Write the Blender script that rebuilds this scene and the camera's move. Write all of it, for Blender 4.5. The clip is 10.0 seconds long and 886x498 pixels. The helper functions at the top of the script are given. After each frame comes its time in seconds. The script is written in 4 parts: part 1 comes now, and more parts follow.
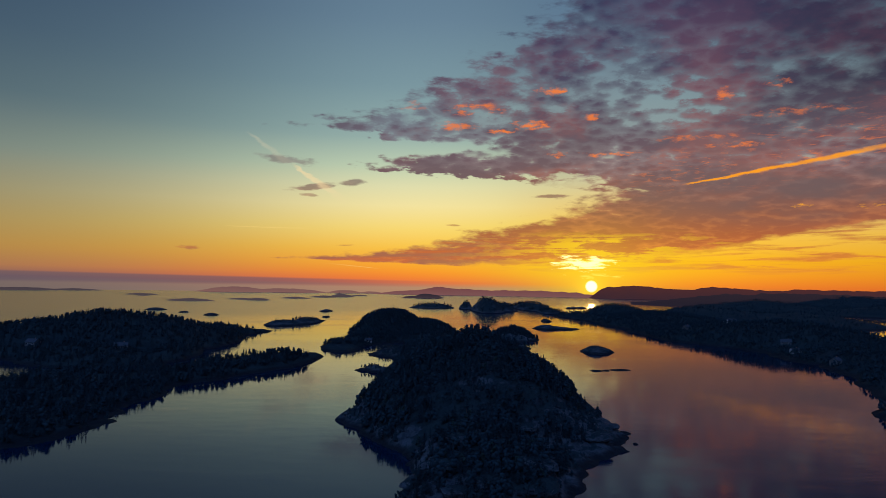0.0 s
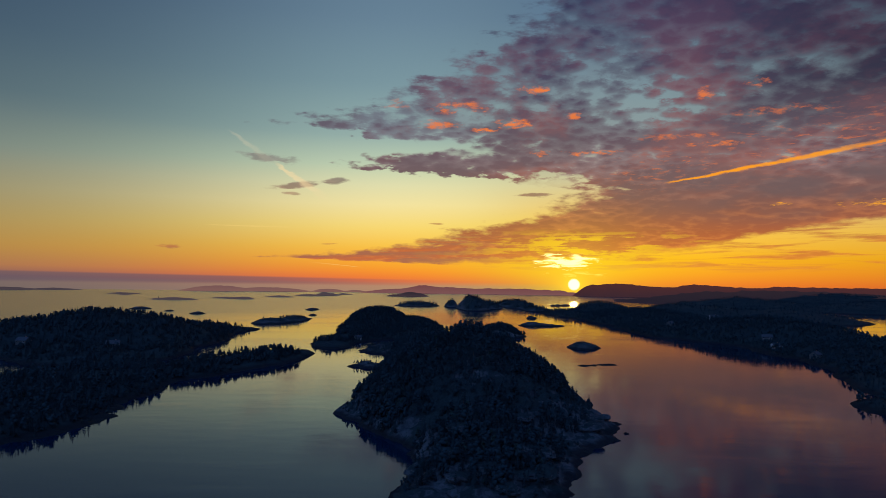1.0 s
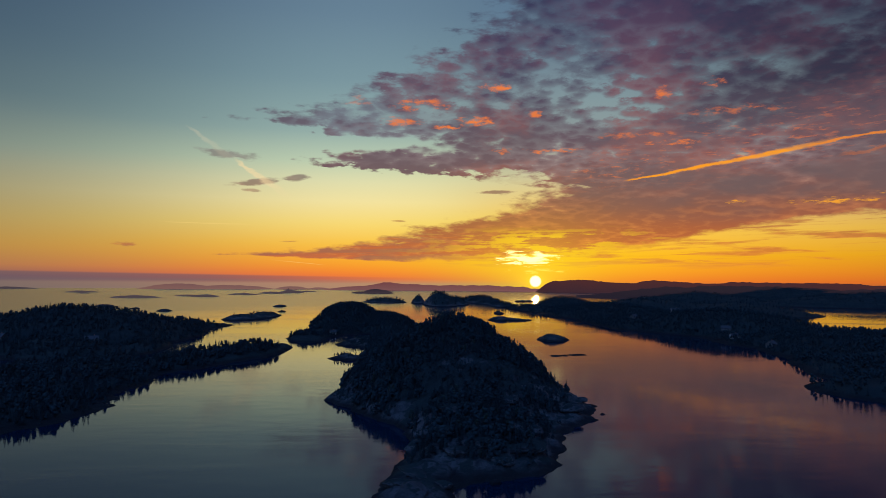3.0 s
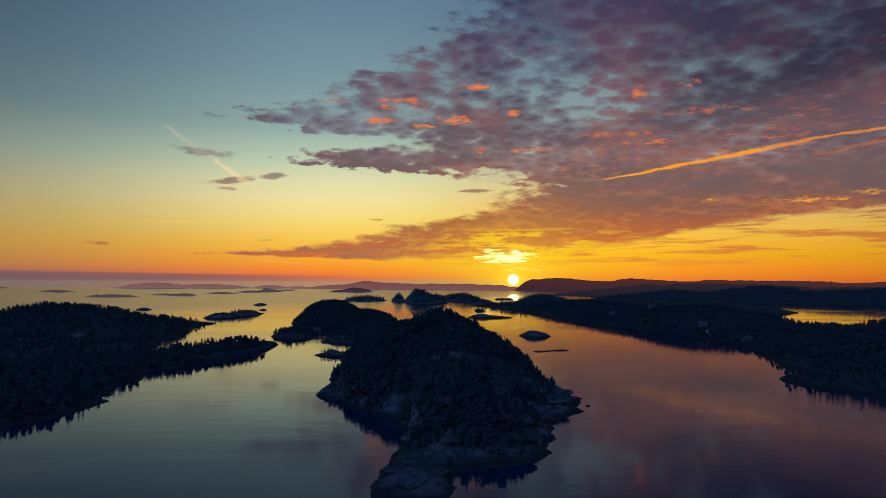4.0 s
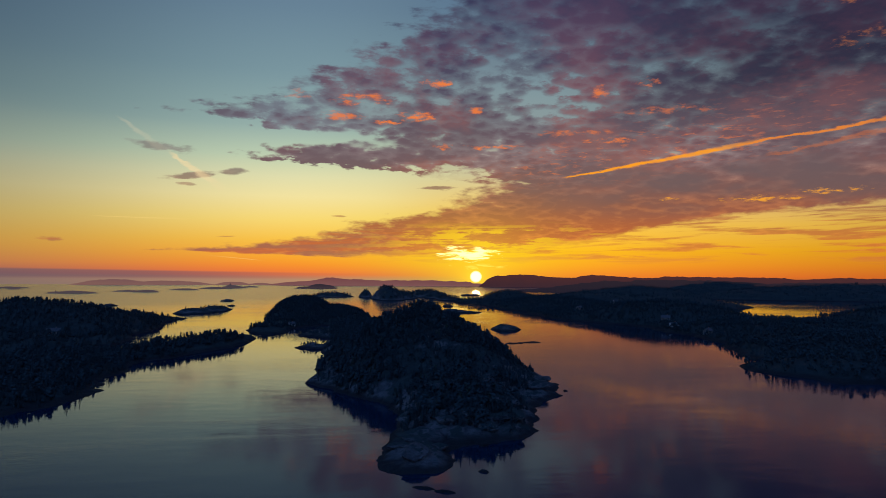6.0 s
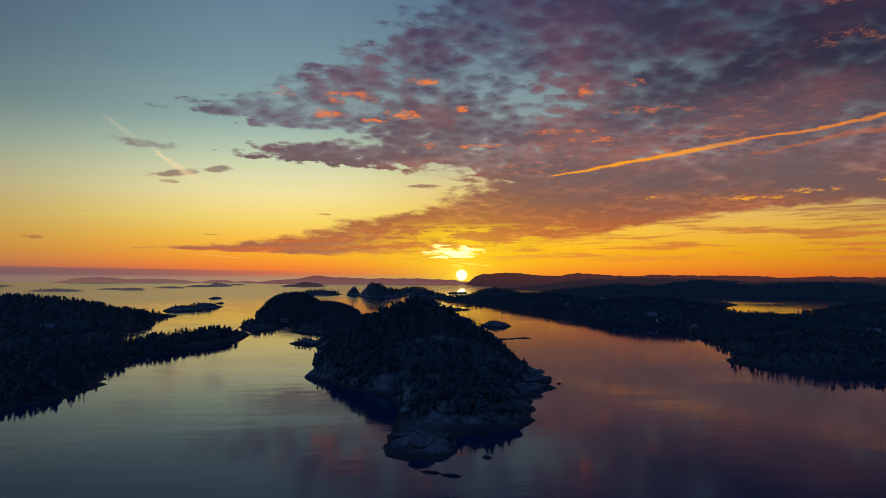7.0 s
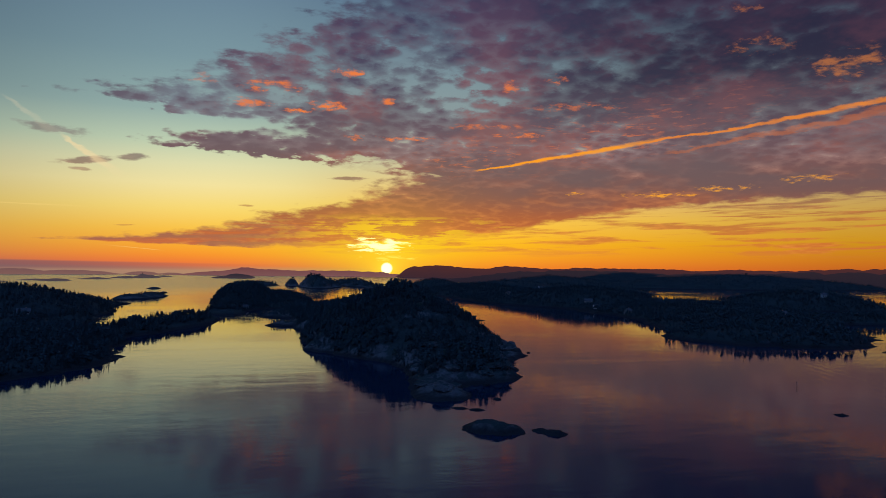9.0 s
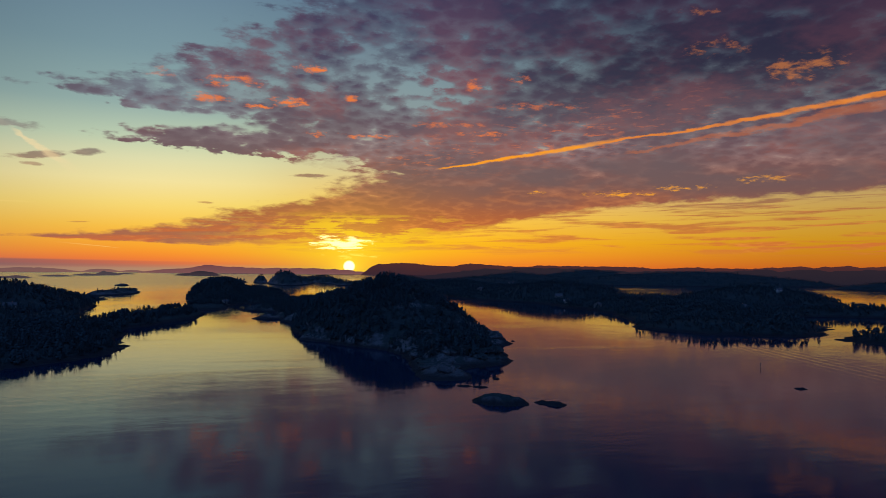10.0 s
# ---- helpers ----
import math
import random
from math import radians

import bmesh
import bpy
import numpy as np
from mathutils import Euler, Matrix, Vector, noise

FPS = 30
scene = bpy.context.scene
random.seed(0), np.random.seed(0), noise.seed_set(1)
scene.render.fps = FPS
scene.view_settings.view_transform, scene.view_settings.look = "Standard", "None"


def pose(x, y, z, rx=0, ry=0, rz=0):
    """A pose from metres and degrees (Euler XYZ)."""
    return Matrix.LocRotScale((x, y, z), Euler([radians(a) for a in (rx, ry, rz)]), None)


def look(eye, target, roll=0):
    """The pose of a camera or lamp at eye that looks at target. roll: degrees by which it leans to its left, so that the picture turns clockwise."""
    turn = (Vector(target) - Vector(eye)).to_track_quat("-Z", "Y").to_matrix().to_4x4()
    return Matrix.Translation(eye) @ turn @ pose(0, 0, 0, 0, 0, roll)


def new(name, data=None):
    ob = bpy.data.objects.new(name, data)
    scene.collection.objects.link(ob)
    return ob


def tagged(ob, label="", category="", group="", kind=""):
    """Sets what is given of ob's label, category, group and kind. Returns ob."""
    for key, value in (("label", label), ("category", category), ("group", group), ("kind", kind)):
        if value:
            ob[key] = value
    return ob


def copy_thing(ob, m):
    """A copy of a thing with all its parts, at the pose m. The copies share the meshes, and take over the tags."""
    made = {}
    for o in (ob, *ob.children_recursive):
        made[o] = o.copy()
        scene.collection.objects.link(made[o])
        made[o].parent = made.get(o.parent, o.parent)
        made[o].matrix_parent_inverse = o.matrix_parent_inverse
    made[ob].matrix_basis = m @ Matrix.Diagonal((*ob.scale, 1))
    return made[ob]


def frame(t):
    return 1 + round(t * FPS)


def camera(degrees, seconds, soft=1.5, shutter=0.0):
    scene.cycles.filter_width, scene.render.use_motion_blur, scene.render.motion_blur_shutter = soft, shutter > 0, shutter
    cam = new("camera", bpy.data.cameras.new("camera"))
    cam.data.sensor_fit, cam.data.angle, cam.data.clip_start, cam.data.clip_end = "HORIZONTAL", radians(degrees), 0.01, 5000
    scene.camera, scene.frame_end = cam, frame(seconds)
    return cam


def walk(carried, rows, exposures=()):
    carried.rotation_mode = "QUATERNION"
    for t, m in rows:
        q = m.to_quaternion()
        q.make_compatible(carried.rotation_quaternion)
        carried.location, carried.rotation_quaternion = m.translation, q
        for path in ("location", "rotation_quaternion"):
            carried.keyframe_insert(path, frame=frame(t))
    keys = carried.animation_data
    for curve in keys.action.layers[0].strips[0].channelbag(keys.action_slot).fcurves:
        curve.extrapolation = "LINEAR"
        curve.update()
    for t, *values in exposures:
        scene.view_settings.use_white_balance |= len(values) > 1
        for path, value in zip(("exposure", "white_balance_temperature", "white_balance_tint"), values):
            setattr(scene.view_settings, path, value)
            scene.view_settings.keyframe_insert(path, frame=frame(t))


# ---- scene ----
# The flight: seconds, place in metres, yaw, pitch and roll in degrees.
cam = camera(64.66, 10.0, soft=0.65)
ROWS = [
    (0.0, 0.00, 0.00, 64.00, 0.00, 2.94, -0.93),
    (0.5, -2.95, -4.24, 63.36, -0.68, 2.89, -0.85),
    (1.0, -5.93, -8.31, 62.74, -1.37, 2.84, -0.76),
    (1.5, -8.85, -12.26, 62.27, -2.07, 2.79, -0.69),
    (2.0, -11.80, -16.66, 61.75, -2.79, 2.73, -0.64),
    (2.5, -15.00, -21.25, 60.88, -3.57, 2.69, -0.57),
    (4.0, -24.61, -33.53, 58.99, -6.22, 2.55, -0.36),
    (4.5, -27.88, -37.39, 58.47, -7.03, 2.50, -0.33),
    (5.0, -31.16, -41.24, 57.94, -7.80, 2.44, -0.33),
    (5.5, -34.23, -44.74, 57.36, -8.54, 2.38, -0.35),
    (5.7, -35.46, -46.14, 57.13, -8.83, 2.36, -0.36),
    (6.8, -44.25, -55.58, 55.64, -10.17, 2.21, -0.38),
    (7.0, -45.36, -56.84, 55.43, -10.43, 2.19, -0.39),
    (7.1, -47.58, -59.22, 55.15, -10.74, 2.16, -0.41),
    (7.5, -56.47, -68.75, 54.04, -11.98, 2.03, -0.46),
    (8.0, -67.48, -79.58, 52.61, -13.51, 1.90, -0.52),
    (8.5, -78.56, -89.45, 51.00, -15.04, 1.79, -0.57),
    (9.0, -89.94, -99.09, 49.37, -16.55, 1.70, -0.61),
    (9.5, -101.53, -108.47, 47.79, -18.07, 1.63, -0.62),
    (10.0, -113.41, -117.79, 46.30, -19.59, 1.57, -0.63),
]
walk(cam, [(t, pose(x, y, z, 90 + pitch, roll, yaw)) for t, x, y, z, yaw, pitch, roll in ROWS])

# ---- colour and node helpers ----
SUN_AZ, SUN_EL = 11.95, 0.07


def lin(r, g, b, a=1.0):
    """8-bit display colour to scene-linear."""
    def one(c):
        c /= 255.0
        return c / 12.92 if c <= 0.04045 else ((c + 0.055) / 1.055) ** 2.4
    return (one(r), one(g), one(b), a)


class Num:
    """A number socket in a node tree that can be reckoned with."""

    def __init__(self, tree, sock):
        self.tree, self.sock = tree, sock

    def op(self, kind, *others, clamp=False):
        n = self.tree.nodes.new("ShaderNodeMath")
        n.operation, n.use_clamp = kind, clamp
        for i, o in enumerate((self, *others)):
            if isinstance(o, Num):
                self.tree.links.new(o.sock, n.inputs[i])
            else:
                n.inputs[i].default_value = o
        return Num(self.tree, n.outputs[0])

    def __add__(self, o): return self.op("ADD", o)
    def __radd__(self, o): return self.op("ADD", o)
    def __sub__(self, o): return self.op("SUBTRACT", o)
    def __rsub__(self, o): return (self * -1.0).op("ADD", o)
    def __mul__(self, o): return self.op("MULTIPLY", o)
    def __rmul__(self, o): return self.op("MULTIPLY", o)
    def __truediv__(self, o): return self.op("DIVIDE", o)
    def clamp(self): return self.op("ADD", 0.0, clamp=True)
    def exp(self): return self.op("EXPONENT")
    def pow(self, p): return self.op("POWER", p)

    def step(self, a, b):
        """Smooth 0 to 1 as the number goes from a to b."""
        n = self.tree.nodes.new("ShaderNodeMapRange")
        n.interpolation_type = "SMOOTHSTEP"
        self.tree.links.new(self.sock, n.inputs[0])
        for i, v in enumerate((a, b, 0.0, 1.0), 1):
            if isinstance(v, Num):
                self.tree.links.new(v.sock, n.inputs[i])
            else:
                n.inputs[i].default_value = v
        return Num(self.tree, n.outputs[0])

    def ramp(self, stops, a, b, mode="LINEAR"):
        """A colour ramp whose stops are given in the number's own units, from a to b."""
        n = self.tree.nodes.new("ShaderNodeValToRGB")
        n.color_ramp.interpolation = mode
        f = (self - a) / (b - a)
        self.tree.links.new(f.sock, n.inputs[0])
        els = n.color_ramp.elements
        while len(els) < len(stops):
            els.new(0.5)
        for el, (p, c) in zip(els, stops):
            el.position = (p - a) / (b - a)
        for el, (p, c) in zip(els, stops):
            el.color = c if isinstance(c, tuple) else (c, c, c, 1.0)
        return n.outputs[0]

    def table(self, stops, a, b, lo, hi):
        """A number read off a table of (number, value)."""
        sock = self.ramp([(p, (v - lo) / (hi - lo)) for p, v in stops], a, b)
        return Num(self.tree, sock) * (hi - lo) + lo


def mix(tree, f, a, b, kind="MIX"):
    n = tree.nodes.new("ShaderNodeMix")
    n.data_type, n.blend_type = "RGBA", kind
    for i, v in ((0, f), (6, a), (7, b)):
        if isinstance(v, Num):
            tree.links.new(v.sock, n.inputs[i])
        elif isinstance(v, (tuple, float, int)):
            n.inputs[i].default_value = v
        else:
            tree.links.new(v, n.inputs[i])
    return n.outputs[2]


def vec(tree, *xyz):
    n = tree.nodes.new("ShaderNodeCombineXYZ")
    for i, v in enumerate(xyz):
        if isinstance(v, Num):
            tree.links.new(v.sock, n.inputs[i])
        else:
            n.inputs[i].default_value = v
    return n.outputs[0]


def grain(tree, vector, scale, detail=3.0, rough=0.55, warp=0.0):
    n = tree.nodes.new("ShaderNodeTexNoise")
    n.inputs["Scale"].default_value, n.inputs["Detail"].default_value = scale, detail
    n.inputs["Roughness"].default_value, n.inputs["Distortion"].default_value = rough, warp
    if vector is not None:
        tree.links.new(vector, n.inputs["Vector"])
    return Num(tree, n.outputs[0])


# ---- the evening sky and its sun ----
world = bpy.data.worlds.new("evening_sky")
scene.world = world
world.use_nodes = True
wt = world.node_tree
wt.nodes.clear()
coords = wt.nodes.new("ShaderNodeTexCoord")
split = wt.nodes.new("ShaderNodeSeparateXYZ")
wt.links.new(coords.outputs["Generated"], split.inputs[0])
dx, dy, dz = (Num(wt, split.outputs[i]) for i in range(3))
el = dz.op("ARCSINE") * 57.2958
az = dx.op("ARCTAN2", dy) * 57.2958
da = az - SUN_AZ

# Clear sky: three columns of colours by elevation: west of the sun, well away from it, and under the deck to its east.
away = el.ramp([(-3, lin(96, 92, 94)), (-0.25, lin(112, 100, 98)), (0.0, lin(98, 88, 96)), (0.42, lin(98, 86, 95)), (0.62, lin(160, 112, 84)),
                (2.3, lin(174, 134, 74)), (4.0, lin(164, 139, 88)), (6.2, lin(146, 138, 106)), (9.0, lin(116, 128, 121)),
                (13, lin(81, 101, 111)), (17.5, lin(64, 85, 104)), (22, lin(53, 74, 98)), (35, lin(44, 70, 102)),
                (60, lin(78, 128, 222)), (90, lin(98, 156, 252))], -10, 90)
near = el.ramp([(-3, lin(150, 122, 106)), (-0.25, lin(172, 132, 110)), (0.0, lin(226, 100, 70)), (0.7, lin(246, 128, 50)), (1.6, lin(250, 162, 50)),
                (3.0, lin(250, 194, 76)), (4.6, lin(248, 218, 122)), (6.4, lin(242, 228, 166)), (8.0, lin(222, 222, 178)), (9.6, lin(188, 207, 180)),
                (12, lin(146, 174, 171)), (16, lin(121, 150, 160)), (21, lin(103, 130, 150)), (35, lin(58, 88, 122)),
                (60, lin(78, 128, 222)), (90, lin(98, 156, 252))], -10, 90)
gold = el.ramp([(-3, lin(130, 92, 70)), (-0.25, lin(190, 110, 60)), (0.0, lin(240, 112, 46)), (0.9, lin(250, 146, 40)), (2.2, lin(254, 180, 36)),
                (4.0, lin(252, 198, 82)), (6.0, lin(236, 198, 128)), (8.5, lin(205, 205, 170)), (12, lin(150, 178, 176)), (16, lin(122, 152, 164)),
                (21, lin(96, 124, 150)), (35, lin(72, 104, 142)), (60, lin(78, 128, 222)), (90, lin(98, 156, 252))], -10, 90)
dusk = el.ramp([(-3, lin(70, 92, 124)), (0.0, lin(86, 106, 146)), (6, lin(102, 130, 178)), (20, lin(94, 140, 214)), (45, lin(92, 146, 240)), (90, lin(98, 156, 252))], -10, 90)
off = az + 1.0
west = (off * off * (-1.0 / 420.0)).exp()
clear = mix(wt, west, away, near)
far_east = az.step(120.0, 60.0)
clear = mix(wt, az.step(3.0, 15.0) * (far_east * 0.9 + 0.1) * dy.step(-0.3, 0.3), clear, gold)
clear = mix(wt, dy.step(0.35, -0.25), clear, dusk)
fade = vec(wt, *[az.table([(0, 1.0), (22, 1.0), (34, 0.84), (46, 0.64), (60, 0.55), (90, 0.5)], 0, 90, 0, 1)] * 3)
clear = mix(wt, el.step(40.0, 20.0) * az.step(0.0, 8.0), clear, mix(wt, 1.0, clear, fade, "MULTIPLY"))
da2, de2 = da * 0.5, el - 2.2
wide = (da2 * da2 + de2 * de2 * 1.4).op("SQRT")
clear = mix(wt, (wide * (-1 / 3.6)).exp() * (el.step(-0.3, 1.5) * 0.5 + 0.45), clear, lin(255, 212, 16))

bank = az.step(6.0, -16.0) * (el - (az * -0.008 + 0.26)).step(0.10, -0.06) * el.step(-0.3, -0.02) * dy.step(-0.2, 0.3)
clear = mix(wt, bank * 0.65, clear, lin(100, 88, 98))
# Cloud deck: a level sheet that fills the sky to the north-east and thins out toward the horizon as a flat layer does.
# Its edge is read off a table of elevation and azimuth.
flat = dz.op("MAXIMUM", 0.0) + 0.21
deck = vec(wt, dx / flat, dy / flat, 0.0)
n_big = grain(wt, deck, 2.4, 4, 0.5)
n_puff = grain(wt, deck, 8.0, 5, 0.58, 0.2)
n_cell = grain(wt, deck, 27.0, 4, 0.62)
n_rag = grain(wt, vec(wt, az * 0.1, el * 0.32, 0.0), 3.0, 6, 0.62)
n_edge = grain(wt, vec(wt, az * 0.22, el * 0.75, 4.0), 2.2, 5, 0.6)
bubbles = wt.nodes.new("ShaderNodeTexVoronoi")
bubbles.feature, bubbles.inputs["Scale"].default_value = "SMOOTH_F1", 19.0
bubbles.inputs["Smoothness"].default_value, bubbles.inputs["Randomness"].default_value = 0.5, 1.0
wt.links.new(vec(wt, dx / flat + (n_puff - 0.5) * 0.07, dy / flat + (n_cell - 0.5) * 0.06, 0.0), bubbles.inputs["Vector"])
bub = 0.45 - Num(wt, bubbles.outputs["Distance"])
el_rag = el + ((n_puff - 0.5) * 2.0 + (n_cell - 0.5) * 1.0) * el.step(4.0, 9.0)
left_edge = el_rag.table([(0, 40), (1.3, 14), (1.6, 0), (1.95, -11.5), (2.4, -6), (3.2, -1), (4.4, 3), (5.0, 7.5), (6.0, 10), (7.0, 12.5), (7.6, 13), (8.0, 12), (8.4, 8), (8.9, 2),
                      (9.4, -5), (9.8, -7), (10.2, -4), (10.8, 0.5), (11.3, 0.5), (11.8, -3), (12.3, -9.5), (12.9, -10.5), (14.2, -4.4), (15, -2.7), (16.2, -0.7), (17.4, 1.8), (19.2, 6.2),
                      (22, 9.2), (27, 14), (35, 22), (50, 40)], 0, 50, -20, 60)
low_edge = az.table([(-20, 1.4), (0, 1.65), (8, 1.9), (12, 2.3), (18, 2.7), (21, 3.0), (25, 3.9), (33, 5.0), (42, 5.5), (52, 5.9), (80, 7.0)], -20, 80, 0, 10)
inside = (az - left_edge) * 0.32 + (n_edge - 0.5) * 4.5 + ((n_puff - 0.5) * 2.8 + bub * 1.3) * el.step(6.0, 10.0)
field = inside.step(-0.6, 0.8) * ((el - low_edge) + (n_edge - 0.5) * 1.3).step(-0.25, 0.25)
field = field * dy.step(-0.35, 0.15)
# A hole over the bright strip, west of where the trail begins.
ha, he = (az - 10.4) * (1 / 2.8), (el - 8.5) * (1 / 0.6)
field = field * (1.0 - ((1.0 - ha * ha - he * he) + (n_edge - 0.5) * 3.5 + (n_puff - 0.5) * 5.0).step(0.0, 0.9) * 0.88)


def gap(a0, e0, half_a, half_e, cut):
    """A thin place in the deck, where the sky comes through."""
    p, q = (az - a0) * (1 / half_a), (el - e0) * (1 / half_e)
    return ((p * p + q * q) * -1.0).exp() * cut


# Thickness: solid low down, broken into puffs higher up.
fill = el.table([(0, 0.5), (5, 0.5), (8, 0.36), (10, 0.26), (13, 0.22), (17, 0.24), (20, 0.34), (24, 0.46), (40, 0.4)], 0, 50, -1, 1)
thin_at = gap(17.0, 15.2, 4.0, 1.9, 0.34) + gap(24.5, 17.0, 3.5, 1.2, 0.16) + gap(30.5, 16.6, 4.0, 1.3, 0.16) + gap(12.5, 18.6, 2.4, 1.0, 0.16) + gap(24.0, 14.4, 5.0, 0.8, 0.14) + gap(2.0, 11.2, 6.0, 0.55, 0.5) + gap(36.0, 21.0, 5.0, 1.0, 0.2)
depth = (n_puff - 0.5) * 0.75 + bub * 0.6 + (n_cell - 0.5) * 0.45 + (n_big - 0.5) * 0.6 + fill + 0.07 - thin_at + az.step(14.0, 34.0) * el.step(9.0, 15.0) * 0.2 + (inside * 0.02).op("MINIMUM", 0.14)
veil = inside.step(0.3, 3.5) * el.step(9.0, 13.0) * (0.88 - thin_at)
cover = field * depth.step(-0.2, 0.24).op("MAXIMUM", veil)
# Thin banks below the deck, in the bright strip over the hills.
streak = grain(wt, vec(wt, az * 0.06, el * 1.1 - az * 0.02, 0.3), 2.4, 6, 0.62, 0.4)
thin = (streak - 0.5).step(-0.03, 0.12) * el.step(0.9, 1.9) * (el - low_edge).step(1.4, 0.4) * az.step(0.0, 10.0) * 0.75
cover = cover.op("MAXIMUM", thin)


def speck(a0, e0, half_a, half_e, tilt, cut):
    """A small cloud of its own: an uneven patch at an azimuth and elevation."""
    c, s = math.cos(radians(tilt)), math.sin(radians(tilt))
    p, q = (az - a0) * c + (el - e0) * s, (el - e0) * c - (az - a0) * s
    d = (p * p) * (1 / half_a ** 2) + (q * q) * (1 / half_e ** 2)
    return ((1.0 - d) + (n_edge - 0.5) * 3.4 + (n_cell - 0.5) * 1.2).step(0.0, 1.0) * d.step(2.6, 1.0) * cut


for spot in ((-12.4, 9.75, 2.9, 0.42, -5, 0.6), (-10.6, 7.75, 2.6, 0.3, 8, 0.75), (-7.6, 8.2, 1.3, 0.3, 6, 0.75), (-20.2, 2.62, 1.1, 0.2, -1, 0.75),
             (-11.0, 7.05, 0.9, 0.16, -4, 0.6), (8.4, 7.3, 2.2, 0.16, 2, 0.8), (-8.0, 3.1, 0.9, 0.07, 2, 0.6), (0.8, 4.9, 0.7, 0.09, 0, 0.6)):
    cover = cover.op("MAXIMUM", speck(*spot))

dark = el.ramp([(0, lin(204, 112, 80)), (2, lin(208, 104, 56)), (4, lin(174, 90, 58)), (6, lin(136, 82, 72)), (8, lin(116, 79, 83)), (10, lin(106, 78, 90)),
                (14, lin(84, 71, 90)), (18, lin(66, 62, 88)), (22, lin(50, 52, 82)), (32, lin(34, 50, 82)), (50, lin(60, 80, 124)), (90, lin(78, 128, 222))], -10, 90)
pale = el.ramp([(0, lin(236, 150, 80)), (3, lin(240, 142, 62)), (6, lin(180, 110, 80)), (9, lin(150, 122, 124)), (13, lin(134, 148, 152)),
                (18, lin(106, 124, 138)), (23, lin(80, 98, 122)), (40, lin(62, 92, 126)), (90, lin(82, 134, 232))], -10, 90)
# Lumps: dark in their thick bases, grey between, pale where the sky comes through.
lump = (n_puff - 0.5) * 1.4 + bub * 1.1 + (n_cell - 0.5) * 0.8 + (n_big - 0.5) * 1.6 - thin_at * 1.3
lump = lump + el.table([(0, 0.55), (7, 0.5), (10, 0.3), (13, 0.2), (17, 0.2), (21, 0.28), (40, 0.3)], 0, 50, -1, 1) + az.step(12.0, 34.0) * el.step(9.0, 15.0) * 0.3
grey = mix(wt, 0.55, pale, dark)
cloud = mix(wt, lump.step(-0.45, 0.1), pale, grey)
cloud = mix(wt, lump.step(-0.02, 0.6), cloud, dark)
dusky = az.step(14.0, 37.0) * el.step(8.0, 16.5)
cloud = mix(wt, dusky * (lump.step(-0.3, 0.5) * 0.3 + 0.6), cloud, lin(34, 29, 54))
cloud = mix(wt, az.step(10.0, 0.0) * el.step(5.8, 3.5) * (streak - 0.5).step(-0.2, 0.1) * 0.75, cloud, lin(146, 98, 84))
# Bellies of the larger heaps glow dull red, and their rims that face the sun catch a little orange.
belly = grain(wt, vec(wt, dx / flat + 3.0, dy / flat * 0.8, 1.7), 3.2, 4, 0.5, 0.2)
warm = el.table([(0, 0.0), (6.5, 0.2), (8.5, 0.7), (11, 1.0), (15, 1.0), (18, 0.85), (22, 0.75), (26, 0.4), (35, 0.0)], 0, 50, 0, 1)
lit = (belly - 0.5 + (n_cell - 0.5) * 0.25).step(-0.08, 0.18) * warm * lump.step(-0.35, 0.1)
glow = el.ramp([(0, lin(220, 130, 60)), (6, lin(190, 104, 70)), (10, lin(186, 98, 76)), (15, lin(150, 82, 86)), (20, lin(108, 66, 88)), (40, lin(50, 50, 80))], -10, 90)
cloud = mix(wt, lit * (0.46 - dusky * 0.24) * az.step(-9.0, 5.0), cloud, glow)
cloud = mix(wt, az.step(19.0, 27.0) * el.step(4.0, 6.5) * el.step(11.0, 8.0) * (n_big - 0.5).step(-0.15, 0.1) * 0.55, cloud, lin(96, 78, 84))
cloud = mix(wt, az.step(7.0, -6.0) * el.step(10.5, 12.5) * (lump.step(0.6, -0.2) * 0.35 + 0.25), cloud, lin(112, 120, 134))
# Fine ripples with lit crests along the trail, over the bright strip.
ripple = grain(wt, vec(wt, az * 0.35, el * 1.5, 6.0), 2.6, 5, 0.62, 0.3)
lane = ((el - (az - 19.0) * 0.14 - 9.3) * (1 / 1.7))
lane = (lane * lane * -1.0).exp() * az.step(12.0, 18.0) * az.step(46.0, 30.0)
cloud = mix(wt, (ripple - 0.5).step(0.03, 0.2) * lane * 0.7, cloud, lin(226, 116, 62))
cloud = mix(wt, n_big.step(0.42, 0.6) * el.step(4.5, 7.5) * el.step(16.0, 11.0) * 0.4, cloud, lin(98, 84, 93))
ember = (streak * 0.5 + n_edge * 0.5 - 0.5).step(-0.015, 0.06) * ((da - 1.0) * (da - 1.0) * (-1 / 60.0)).exp() * (el - 2.9).op("ABSOLUTE").step(1.8, 0.5)
cloud = mix(wt, ember * 0.9, cloud, lin(255, 206, 34))
sky = mix(wt, cover * 0.95, clear, cloud)


